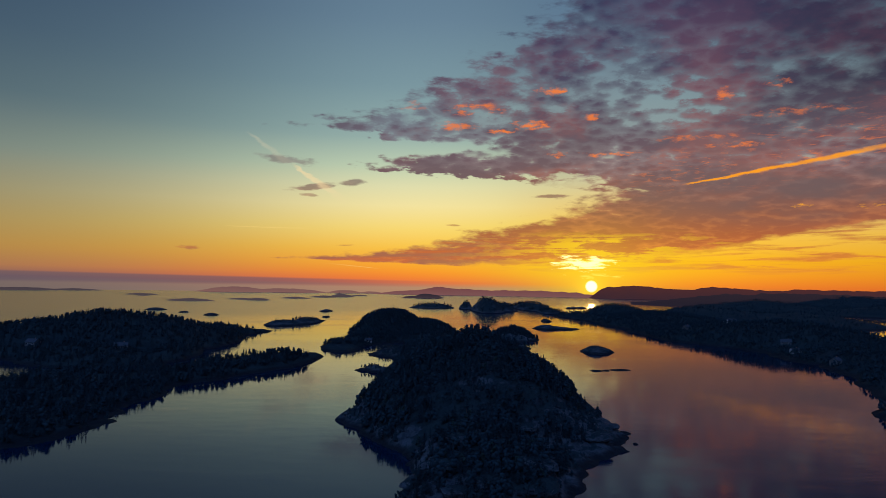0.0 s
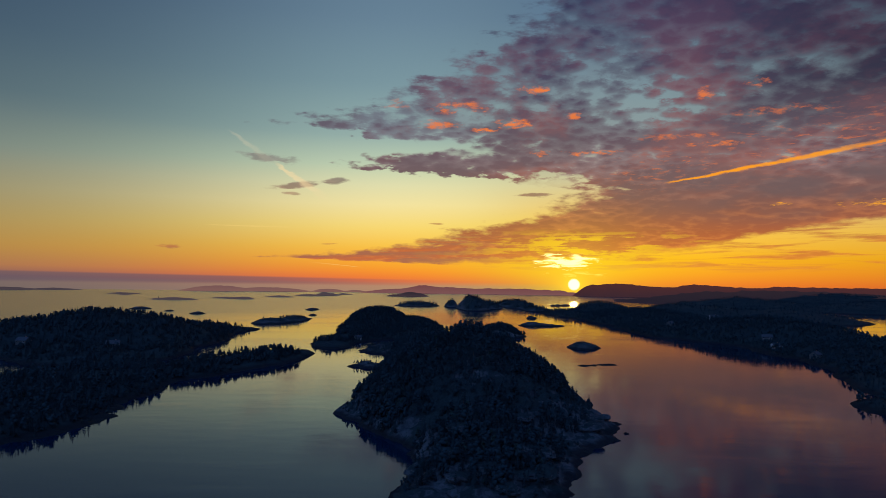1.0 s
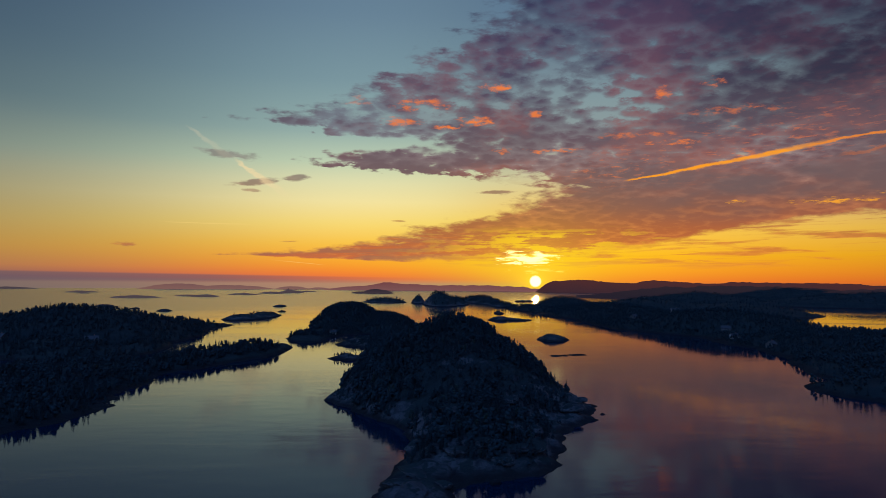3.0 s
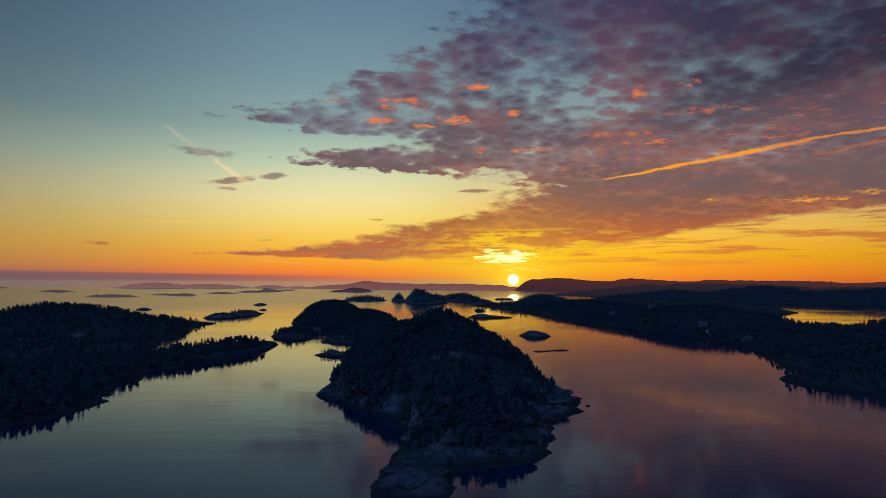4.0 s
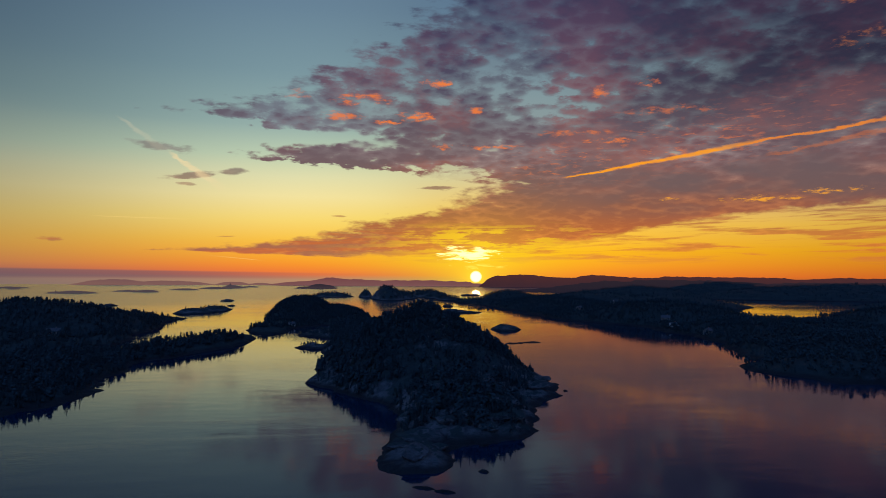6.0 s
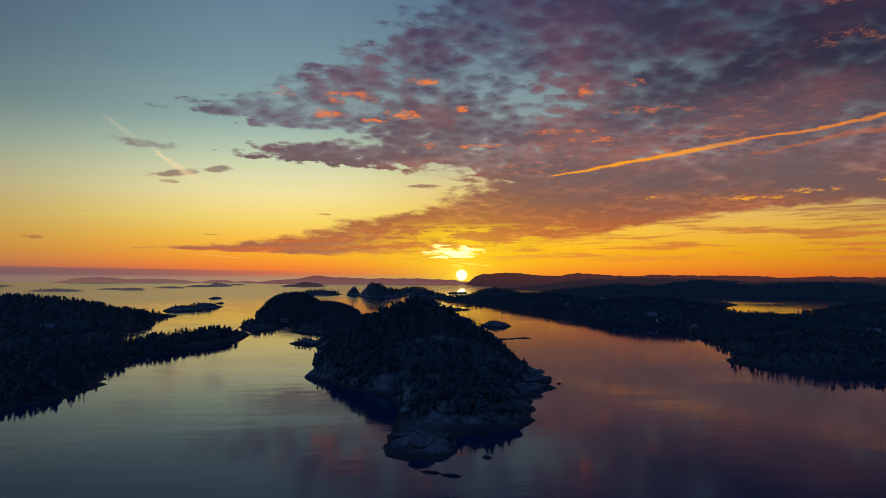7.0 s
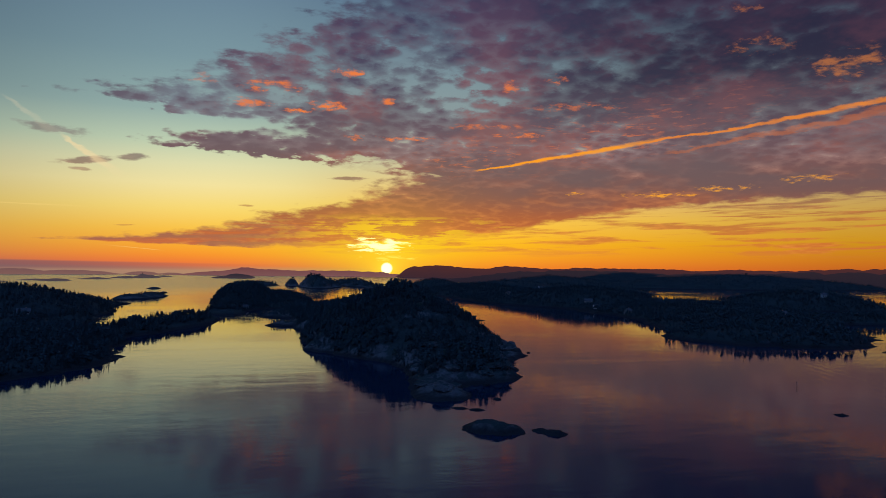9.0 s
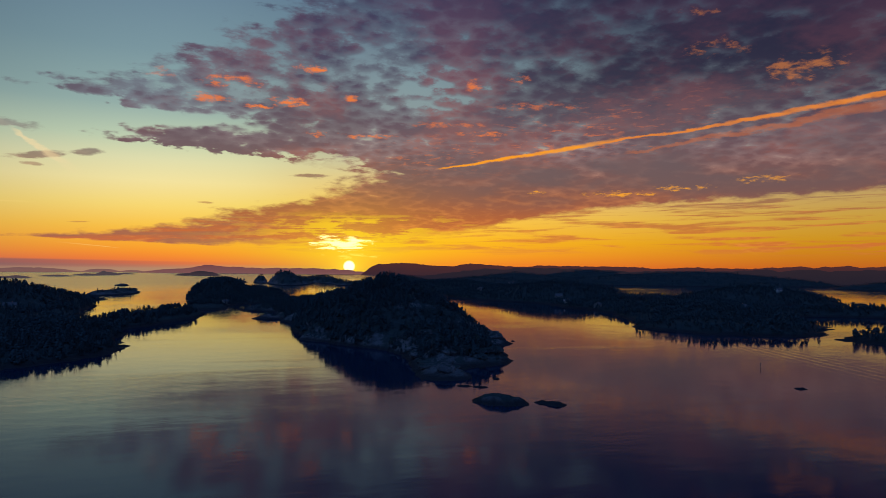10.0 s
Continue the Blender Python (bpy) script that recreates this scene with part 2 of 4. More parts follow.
def trail(a0, e0, a1, e1, half, cut, colour, base, uneven):
    """An aircraft's trail: a line of vapour from one direction to another, spreading with age."""
    ln = math.hypot(a1 - a0, e1 - e0)
    c, s = (a1 - a0) / ln, (e1 - e0) / ln
    p, q = (az - a0) * c + (el - e0) * s, (el - e0) * c - (az - a0) * s
    bend = (n_rag - 0.5) * uneven + (n_cell - 0.5) * half * 0.9
    wide = (p * (0.8 / ln) + 0.35).clamp() * half
    f = ((q + bend).op("ABSOLUTE") / wide).step(1.0, 0.25) * p.step(-0.2, 0.8) * p.step(ln + 0.5, ln - 3.0) * ((n_edge - 0.5) * 1.8 + 0.9).clamp()
    return mix(wt, f * cut, base, colour)


sky = trail(19.0, 8.05, 34, 10.35, 0.26, 1.0, lin(254, 160, 40), sky, 0.5)
sky = trail(32.0, 10.05, 56, 12.8, 0.28, 0.8, lin(244, 140, 44), sky, 0.7)
sky = trail(34.0, 9.2, 54, 12.0, 0.5, 0.45, lin(206, 112, 56), sky, 1.6)
sky = trail(-16.0, 11.7, -12.2, 9.2, 0.4, 0.22, lin(226, 210, 176), sky, 0.6)
sky = trail(-12.4, 9.4, -8.0, 6.7, 0.42, 0.6, lin(246, 218, 166), sky, 0.7)
sky = trail(-5.2, 1.25, -9.4, 1.6, 0.06, 0.5, lin(255, 206, 120), sky, 0.0)
sky = trail(-17.5, 4.35, -10.5, 4.35, 0.09, 0.3, lin(252, 216, 130), sky, 0.1)
def fleck(a0, e0, half_a, half_e, k):
    """A cloud's rim that catches the last sun: an uneven orange lick."""
    p, q = (az - a0) * (1 / half_a), (el - e0) * (1 / half_e)
    d = p * p * 0.5 + q * q * 0.5
    return ((1.0 - d) * 0.5 + (n_cell - 0.5) * 3.0 + (n_puff - 0.5) * 2.6 + (n_edge - 0.5) * 1.6 - 0.12).step(0.0, 0.9) * d.step(2.4, 0.3) * k


for spot in ((26.9, 6.2, 0.7, 0.12, 1.0), (33.2, 6.05, 1.8, 0.22, 0.9), (39.0, 6.4, 1.6, 0.22, 0.9), (36.0, 6.0, 0.6, 0.12, 0.7), (44.5, 6.9, 1.6, 0.26, 0.7), (41.0, 16.6, 1.6, 0.5, 0.45), (46.5, 14.6, 2.2, 0.8, 0.45), (40.0, 19.4, 1.4, 0.3, 0.4),
             (7.0, 13.0, 1.6, 0.28, 1.0), (4.6, 12.4, 0.8, 0.24, 1.0), (12.0, 13.5, 0.4, 0.2, 0.8), (13.0, 10.6, 1.8, 0.2, 1.0), (9.4, 10.6, 0.7, 0.2, 0.9), (8.6, 15.6, 1.1, 0.25, 0.9),
             (3.0, 14.2, 2.0, 0.4, 0.75), (0.6, 12.9, 1.6, 0.3, 0.7), (-2.6, 14.3, 0.9, 0.4, 0.35), (22.0, 14.8, 0.6, 0.4, 0.7), (25.6, 15.2, 0.7, 0.3, 0.7), (22.5, 10.9, 1.8, 0.16, 0.8), (20.0, 11.6, 2.0, 0.2, 0.5), (27.5, 13.0, 2.4, 0.3, 0.45)):
    sky = mix(wt, fleck(*spot), sky, lin(252, 168, 50) if spot[1] < 8 else lin(246, 128, 56) if spot[0] < 38 else lin(226, 134, 62))

# Glow round the sun, the bright rift above it, and the disc.
de = el - SUN_EL
far = (da * da + de * de * 1.6).op("SQRT")
sky = mix(wt, (far * (-1 / 2.8)).exp() * 0.92, sky, (1.04, 0.70, 0.035, 1.0))
band = grain(wt, vec(wt, az * 0.5, el * 2.6, 2.0), 1.5, 5, 0.62, 0.5)
rp, rq = (da + 0.6) * 0.55, (el - 1.95) * 2.0
rift = (1.0 - (rp * rp + rq * rq)) + (streak - 0.5) * 4.0 + (band - 0.5) * 9.0 - 0.3
sky = mix(wt, rift.step(-0.9, 1.0), sky, (2.2, 1.75, 0.6, 1.0))
rp2, rq2 = (da - 0.3) * 0.4, (el - 0.9) * 4.0
sky = mix(wt, ((1.0 - (rp2 * rp2 + rq2 * rq2)) + (streak - 0.5) * 4.0 + (band - 0.5) * 9.0).step(0.3, 1.8) * 0.8, sky, (1.15, 0.86, 0.1, 1.0))
sky = mix(wt, (far * (-1 / 0.5)).exp(), sky, (1.5, 0.85, 0.04, 1.0))
disc = (da * da + de * de).op("SQRT").step(0.52, 0.34)
sky = mix(wt, disc, sky, (1.9, 1.7, 0.9, 1.0))
background = wt.nodes.new("ShaderNodeBackground")
wt.links.new(sky, background.inputs[0])
background.inputs[1].default_value = 1.0
out = wt.nodes.new("ShaderNodeOutputWorld")
wt.links.new(background.outputs[0], out.inputs[0])

sun_lamp = bpy.data.lights.new("sun", "SUN")
sun_lamp.energy, sun_lamp.angle, sun_lamp.color = 0.4, radians(0.53), (1.0, 0.5, 0.16)
sun_ob = new("sun", sun_lamp)
sa, se = radians(SUN_AZ), radians(0.45)
toward = Vector((math.sin(sa) * math.cos(se), math.cos(sa) * math.cos(se), math.sin(se)))
sun_ob.matrix_world = look(toward * 3000, (0, 0, 0))

# ---- materials ----
def material(name, rough=0.8, spec=0.3):
    m = bpy.data.materials.new(name)
    m.use_nodes = True
    b = m.node_tree.nodes["Principled BSDF"]
    b.inputs["Roughness"].default_value = rough
    b.inputs["Specular IOR Level"].default_value = spec
    return m, m.node_tree, b


def place(tree):
    return tree.nodes.new("ShaderNodeNewGeometry").outputs["Position"]


def bumped(tree, bsdf, height, strength, distance):
    n = tree.nodes.new("ShaderNodeBump")
    n.inputs["Strength"].default_value, n.inputs["Distance"].default_value = strength, distance
    tree.links.new(height.sock, n.inputs["Height"])
    tree.links.new(n.outputs[0], bsdf.inputs["Normal"])


def shore_rock(name, cover):
    """Bare granite by the water, heath and moss above, a dark wet line at the edge; cover: how much of it is overgrown."""
    m, t, b = material(name, 0.85, 0.05)
    p = place(t)
    g = t.nodes.new("ShaderNodeSeparateXYZ")
    t.links.new(p, g.inputs[0])
    z = Num(t, g.outputs[2])
    geo = t.nodes.new("ShaderNodeNewGeometry")
    up = t.nodes.new("ShaderNodeSeparateXYZ")
    t.links.new(geo.outputs["Normal"], up.inputs[0])
    steep = Num(t, up.outputs[2])
    coarse, mid, fine = grain(t, p, 0.035, 4, 0.6), grain(t, p, 0.18, 5, 0.6, 0.4), grain(t, p, 1.6, 4, 0.65)
    stone = mix(t, (mid * 0.7 + fine * 0.3).step(0.3, 0.7), (0.03, 0.031, 0.034, 1), (0.135, 0.133, 0.131, 1))
    heath = mix(t, (fine * 0.6 + coarse * 0.4).step(0.35, 0.65), (0.017, 0.025, 0.026, 1), (0.031, 0.042, 0.039, 1))
    grown = ((coarse - 0.5) * 2.6 + (mid - 0.5) * 2.2 + (fine - 0.5) * 0.5 + (z - 4.0).op("MINIMUM", 6.0) * 0.05 + (steep - 0.86) * 1.0 + cover).step(-0.16, 0.14)
    base = mix(t, grown, stone, heath)
    wet = (z + (mid - 0.5) * 2.0).step(2.6, 0.8)
    base = mix(t, wet * 0.92, base, (0.015, 0.015, 0.016, 1))
    t.links.new(base, b.inputs["Base Color"])
    rough = wet * -0.06 + 0.92
    t.links.new(rough.sock, b.inputs["Roughness"])
    crack = grain(t, p, 0.45, 6, 0.7, 1.2)
    bumped(t, b, crack + fine * 0.3, 0.8, 0.9)
    return m


def needles(name, low, high):
    m, t, b = material(name, 0.9, 0.08)
    info = t.nodes.new("ShaderNodeObjectInfo")
    geo = t.nodes.new("ShaderNodeNewGeometry")
    r = Num(t, geo.outputs["Random Per Island"]) * 0.6 + Num(t, info.outputs["Random"]) * 0.4
    g = grain(t, place(t), 0.9, 3)
    t.links.new(mix(t, (r * 0.6 + g * 0.4).step(0.2, 0.8), low, high), b.inputs["Base Color"])
    return m


def bark():
    m, t, b = material("bark", 0.9, 0.1)
    p = place(t)
    g = grain(t, p, 3.0, 4, 0.7)
    t.links.new(mix(t, g.step(0.35, 0.65), (0.05, 0.036, 0.026, 1), (0.15, 0.11, 0.08, 1)), b.inputs["Base Color"])
    bumped(t, b, g, 0.6, 0.05)
    return m


def sea():
    m, t, b = material("sea_water", 0.045, 0.5)
    b.inputs["IOR"].default_value = 1.22
    p = place(t)
    s = t.nodes.new("ShaderNodeSeparateXYZ")
    t.links.new(p, s.inputs[0])
    x, y = Num(t, s.outputs[0]), Num(t, s.outputs[1])
    # Wind patches: rippled lanes and slick calm ones, drawn out from west to east.
    lanes = grain(t, vec(t, x * 0.35 + y * 0.1, y, 0.0), 0.011, 4, 0.55, 0.8)
    ripple = lanes.step(0.48, 0.66)
    t.links.new(mix(t, ripple, (0.002, 0.012, 0.030, 1), (0.003, 0.014, 0.034, 1)), b.inputs["Base Color"])
    swell = grain(t, vec(t, x * 0.06, y * 0.11, 0.0), 1.0, 2, 0.5)
    chop = grain(t, vec(t, x * 0.32 + y * 0.08, y * 0.5, 0.0), 1.0, 3, 0.55, 0.4)
    fine = grain(t, vec(t, x * 1.3, y * 1.6, 0.0), 1.0, 2, 0.5)
    # Out at sea, beyond the shelter of the islands, the wind roughens all of it.
    open_sea = (x * -1.2 + y * 0.8).step(700.0, 1800.0)
    # A passing boat's wake, spent but still crossing the eastern bay.
    p, q = (x - 172.0) * 0.303 + (y - 105.0) * 0.953, (x - 172.0) * 0.953 - (y - 105.0) * 0.303
    wake = (q * 0.9 + chop * 2.0).op("SINE") * (q * q * -0.004).exp() * p.step(-60.0, 10.0) * p.step(190.0, 90.0)
    calm = open_sea * -0.85 + 1.0 + y.step(330.0, 60.0) * 0.45
    height = (swell * 0.035 + chop * (ripple * 0.03 + 0.006) + fine * (ripple * 0.014 + 0.004) + wake * lanes * 0.025) * calm
    bumped(t, b, height, 1.0, 1.0)
    rough = ripple * calm * 0.05 + 0.05 + open_sea * 0.15
    t.links.new(rough.sock, b.inputs["Roughness"])
    return m


def haze_glow(name, low, high, top):
    """Backdrop land far off: the evening air's haze is painted in as emitted colour."""
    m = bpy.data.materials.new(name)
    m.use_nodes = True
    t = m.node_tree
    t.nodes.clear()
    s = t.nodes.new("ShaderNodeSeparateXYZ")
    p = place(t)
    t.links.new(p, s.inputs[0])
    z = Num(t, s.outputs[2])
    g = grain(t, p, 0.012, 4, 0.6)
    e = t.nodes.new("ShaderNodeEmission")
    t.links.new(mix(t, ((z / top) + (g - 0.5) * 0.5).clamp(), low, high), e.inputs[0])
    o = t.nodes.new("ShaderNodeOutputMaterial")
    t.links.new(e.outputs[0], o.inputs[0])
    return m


ROCK, FLOOR, BARK, SEA = shore_rock("granite_and_heath", 0.0), shore_rock("forest_floor", 0.55), bark(), sea()
SPRUCE = needles("spruce_needles", (0.022, 0.038, 0.042, 1), (0.027, 0.045, 0.048, 1))
PINE = needles("pine_needles", (0.022, 0.038, 0.041, 1), (0.027, 0.045, 0.046, 1))
LEAF = needles("birch_leaves", (0.025, 0.042, 0.036, 1), (0.040, 0.062, 0.048, 1))

# ---- land forms ----
LATTICE = np.random.RandomState(7).rand(256, 256)


def value_noise(x, y):
    xi, yi = np.floor(x).astype(int), np.floor(y).astype(int)
    u, v = x - xi, y - yi
    u, v = u * u * (3 - 2 * u), v * v * (3 - 2 * v)
    a, b = LATTICE[xi % 256, yi % 256], LATTICE[(xi + 1) % 256, yi % 256]
    c, d = LATTICE[xi % 256, (yi + 1) % 256], LATTICE[(xi + 1) % 256, (yi + 1) % 256]
    return (a * (1 - u) + b * u) * (1 - v) + (c * (1 - u) + d * u) * v - 0.5


def fbm(x, y, size, octaves=4):
    total, amp = 0.0, 1.0
    for k in range(octaves):
        f = 2.0 ** k / size
        total, amp = total + amp * value_noise(x * f + 17.3 * k + 40, y * f + 9.1 * k + 70), amp * 0.5
    return total


def relief(hills, wander, bumps, swell=1.5, hollows=(), rugged=2.4, craggy=0.6, crumb=9.0):
    """The height of a piece of land made of rounded hills (x, y, half length, half width, turn, height), with an uneven shore."""
    def height(x, y):
        x, y = np.asarray(x, float), np.asarray(y, float)
        wx = x + wander * (fbm(x, y, wander * 5 + 6) + 0.5 * fbm(x + 300, y, wander * 1.6 + 2, 3))
        wy = y + wander * (fbm(x, y + 500, wander * 5 + 6) + 0.5 * fbm(x, y + 800, wander * 1.6 + 2, 3))
        total = 0.0
        for hx, hy, ra, rb, turn, h in hills:
            c, s = math.cos(radians(turn)), math.sin(radians(turn))
            u, v = ((wx - hx) * c + (wy - hy) * s) / ra, ((wy - hy) * c - (wx - hx) * s) / rb
            d = np.sqrt(u * u + v * v)
            z = np.where(d < 1, h * (1 - d ** swell), -h * 2.0 * (d - 1))
            total = total + np.exp(np.clip(z / 1.3, -30, 60))
        z = 1.3 * np.log(total + 1e-9)
        for hx, hy, ra, rb, depth in hollows:
            z = z - depth * np.exp(-((wx - hx) / ra) ** 2 - ((wy - hy) / rb) ** 2)
        rise = np.clip((z + 0.5) / 6, 0, 1)
        z = z + bumps * rise * (fbm(x, y, 26, 4) * 2.0 + np.abs(fbm(x + 90, y + 40, 11, 3)) * 1.2 - np.abs(fbm(x + 9, y + 140, 6, 3)) * craggy)
        z = z + rugged * fbm(x + 31, y + 57, crumb, 4) * np.exp(-(z / 5) ** 2)
        return np.maximum(z, -3.0)
    return height


def land(name, height, box, cell, label, category, mat=None, kind="structure", smooth=False, whole=False):
    """The part of a relief that stands out of the water, as one mesh with its foot under the surface."""
    x0, x1, y0, y1 = box
    nx, ny = int((x1 - x0) / cell) + 1, int((y1 - y0) / cell) + 1
    gx, gy = np.meshgrid(np.linspace(x0, x1, nx), np.linspace(y0, y1, ny))
    jig = np.random.RandomState(nx + ny)
    gx, gy = gx + (jig.rand(ny, nx) - 0.5) * cell * 0.5, gy + (jig.rand(ny, nx) - 0.5) * cell * 0.5
    z = height(gx, gy)
    if whole:
        dry = z > -1.2
        grown = np.zeros_like(dry)
        grown[np.unravel_index(np.argmax(z), z.shape)] = True
        while True:
            wide = grown.copy()
            wide[1:] |= grown[:-1]
            wide[:-1] |= grown[1:]
            wide[:, 1:] |= wide[:, :-1].copy()
            wide[:, :-1] |= wide[:, 1:].copy()
            wide &= dry
            if (wide == grown).all():
                break
            grown = wide
        z = np.where(grown, z, -3.0)
    idx = np.arange(nx * ny).reshape(ny, nx)
    quads = np.stack([idx[:-1, :-1], idx[:-1, 1:], idx[1:, 1:], idx[1:, :-1]], -1).reshape(-1, 4)
    quads = quads[(z.ravel()[quads] > -1.2).any(1)]
    used, inv = np.unique(quads, return_inverse=True)
    pts = np.stack([gx.ravel(), gy.ravel(), z.ravel()], -1)[used]
    me = bpy.data.meshes.new(name)
    me.from_pydata(pts.tolist(), [], inv.reshape(-1, 4).tolist())
    me.materials.append(mat or ROCK)
    me.polygons.foreach_set("use_smooth", np.full(len(me.polygons), smooth))
    return tagged(new(name, me), label, category, kind=kind)


# ---- trees ----
def blade(bm, a, b, half, up):
    """A tapering, drooping spray of needles from a to b."""
    a, b = Vector(a), Vector(b)
    side = (b - a).cross(Vector((0, 0, 1))).normalized() * half
    mid = a.lerp(b, 0.55) + Vector((0, 0, up))
    v = [bm.verts.new(q) for q in (a + Vector((0, 0, up)), mid + side, b, mid - side, a - Vector((0, 0, up * 0.6)))]
    for f in ((0, 1, 2), (0, 2, 3), (4, 2, 1), (4, 3, 2)):
        bm.faces.new([v[i] for i in f])


def clump(bm, at, size, rng):
    """An uneven tuft of foliage."""
    geo = bmesh.ops.create_icosphere(bm, subdivisions=1, radius=1.0)
    for v in geo["verts"]:
        v.co = Vector(at) + Vector((v.co.x * size, v.co.y * size, v.co.z * size * 0.95)) * rng.uniform(0.55, 1.35)


def trunk_mesh(h, r, lean, rng):
    bm = bmesh.new()
    rings = []
    for k in range(5):
        f = k / 4
        c = Vector((lean * f * f * h, 0.3 * lean * f * h, -0.6 + f * (h + 0.6)))
        rings.append([bm.verts.new(c + Vector((math.cos(i * 1.0472), math.sin(i * 1.0472), 0)) * r * (1.15 - f)) for i in range(6)])
    for lo, hi in zip(rings, rings[1:]):
        for i in range(6):
            bm.faces.new((lo[i], lo[(i + 1) % 6], hi[(i + 1) % 6], hi[i]))
    return bm


def spruce_crown(h, rng, tiers=9, spokes=7):
    bm = bmesh.new()
    for k in range(tiers):
        f = k / (tiers - 1)
        z, r = h * (0.1 + 0.84 * f), h * (0.19 * (1 - f) ** 0.85 + 0.02) * rng.uniform(0.8, 1.15)
        turn = rng.uniform(0, 6)
        for i in range(spokes):
            a = turn + 6.283 * i / spokes + rng.uniform(-0.25, 0.25)
            rr = r * rng.uniform(0.65, 1.2)
            blade(bm, (0, 0, z + 0.05 * h), (math.cos(a) * rr, math.sin(a) * rr, z - 0.06 * h * (1 - f * 0.6)), rr * 0.36 + 0.08, 0.03 * h)
    blade(bm, (0, 0, h * 0.86), (0.03, 0.02, h * 1.02), 0.06 * h * 0.4, 0.02)
    return bm


def pine_crown(h, rng, count=15, lowest=0.38, wide=0.24):
    bm = bmesh.new()
    for k in range(count):
        f = lowest + (1 - lowest) * (k + 0.5) / count
        reach = h * wide * math.sin(min(1.0, (1.06 - f) / (1.06 - lowest) * 1.5) * 1.57) * rng.uniform(0.25, 1.1)
        a = rng.uniform(0, 6.28)
        at = (math.cos(a) * reach, math.sin(a) * reach, h * f)
        clump(bm, at, h * rng.uniform(0.06, 0.12), rng)
        for _ in range(7):
            b = rng.uniform(0, 6.28)
            q = Vector(at) + Vector((math.cos(b), math.sin(b), rng.uniform(-0.5, 0.7))) * h * 0.12 * rng.uniform(0.7, 1.3)
            blade(bm, at, q, h * 0.022, h * 0.014)
    return bm


def mesh_of(name, bm, mat):
    me = bpy.data.meshes.new(name)
    bm.to_mesh(me)
    bm.free()
    me.materials.append(mat)
    return me


def part(name, bm, mat, parent, label=""):
    ob = new(name, bm if isinstance(bm, bpy.types.Mesh) else mesh_of(name, bm, mat))
    ob.parent = parent
    return tagged(ob, label)


def tree_kind(kind, seed):
    """One tree with its parts, standing at the origin."""
    rng = random.Random(seed)
    h = {"spruce": 6.0, "pine": 5.2, "birch": 4.2}[kind]
    root = new({"spruce": "spruce_tree", "pine": "pine_tree", "birch": "birch_tree"}[kind])
    part("trunk", trunk_mesh(h * 0.92, 0.13, rng.uniform(-0.05, 0.05), rng), BARK, root)
    if kind == "spruce":
        part("crown", spruce_crown(h, rng), SPRUCE, root)
        tagged(root, "dark narrow spruce standing on a rocky wooded slope", "tree", "island trees")
    elif kind == "pine":
        part("crown", pine_crown(h, rng), PINE, root)
        tagged(root, "dark wind-shaped pine on a rocky island ridge", "tree", "island trees")
    else:
        part("crown", pine_crown(h, rng, 20, 0.22, 0.27), LEAF, root)
        tagged(root, "small bushy leafy tree rooted among granite rocks", "tree", "island trees")
    return root


def simple_tree(kind, seed, lod):
    """A cheaper tree as points and triangles, for woods that are counted by no one."""
    rng = random.Random(seed)
    if kind == "spruce":
        bm = spruce_crown(7.0, rng, 6 if lod else 7, 4 if lod else 5)
    else:
        bm = bmesh.new()
        for k in range(5 if lod else 8):
            f = (k + 0.5) / (5 if lod else 8)
            a, r = rng.uniform(0, 6.28), 1.3 * (1.15 - f) * rng.uniform(0.3, 1.1)
            clump(bm, (math.cos(a) * r, math.sin(a) * r, 1.6 + 4.2 * f), rng.uniform(0.75, 1.25), rng)
    bmesh.ops.triangulate(bm, faces=bm.faces)
    bm.verts.index_update()
    v = np.array([q.co[:] for q in bm.verts])
    f = np.array([[q.index for q in fa.verts] for fa in bm.faces])
    bm.free()
    return v, f


NEAR_WOOD = [simple_tree(k, s, 0) for k, s in (("spruce", 1), ("pine", 2), ("spruce", 3), ("pine", 4), ("spruce", 5))]
FAR_WOOD = [simple_tree(k, s, 1) for k, s in (("spruce", 6), ("pine", 7), ("pine", 8))]


def spots(height, box, apart, lowest, bare, seed, cut=None):
    """Places for trees: on the land above a height, in groves with bare rock between."""
    rng = np.random.RandomState(seed)
    x0, x1, y0, y1 = box
    n = int((x1 - x0) * (y1 - y0) / (apart * apart))
    x, y = rng.uniform(x0, x1, n), rng.uniform(y0, y1, n)
    z = height(x, y)
    slope = np.hypot(height(x + 2, y) - z, height(x, y + 2) - z) / 2
    grove = fbm(x, y, 40, 3) + 0.35 * fbm(x + 77, y, 9, 2)
    ok = (z > lowest + rng.rand(n) * 0.9) & (slope < 1.1) & (grove > bare - np.clip((z - 6) / 30, 0, 0.5))
    if cut is not None:
        ok &= cut(x, y)
    return np.stack([x, y, z], -1)[ok], rng


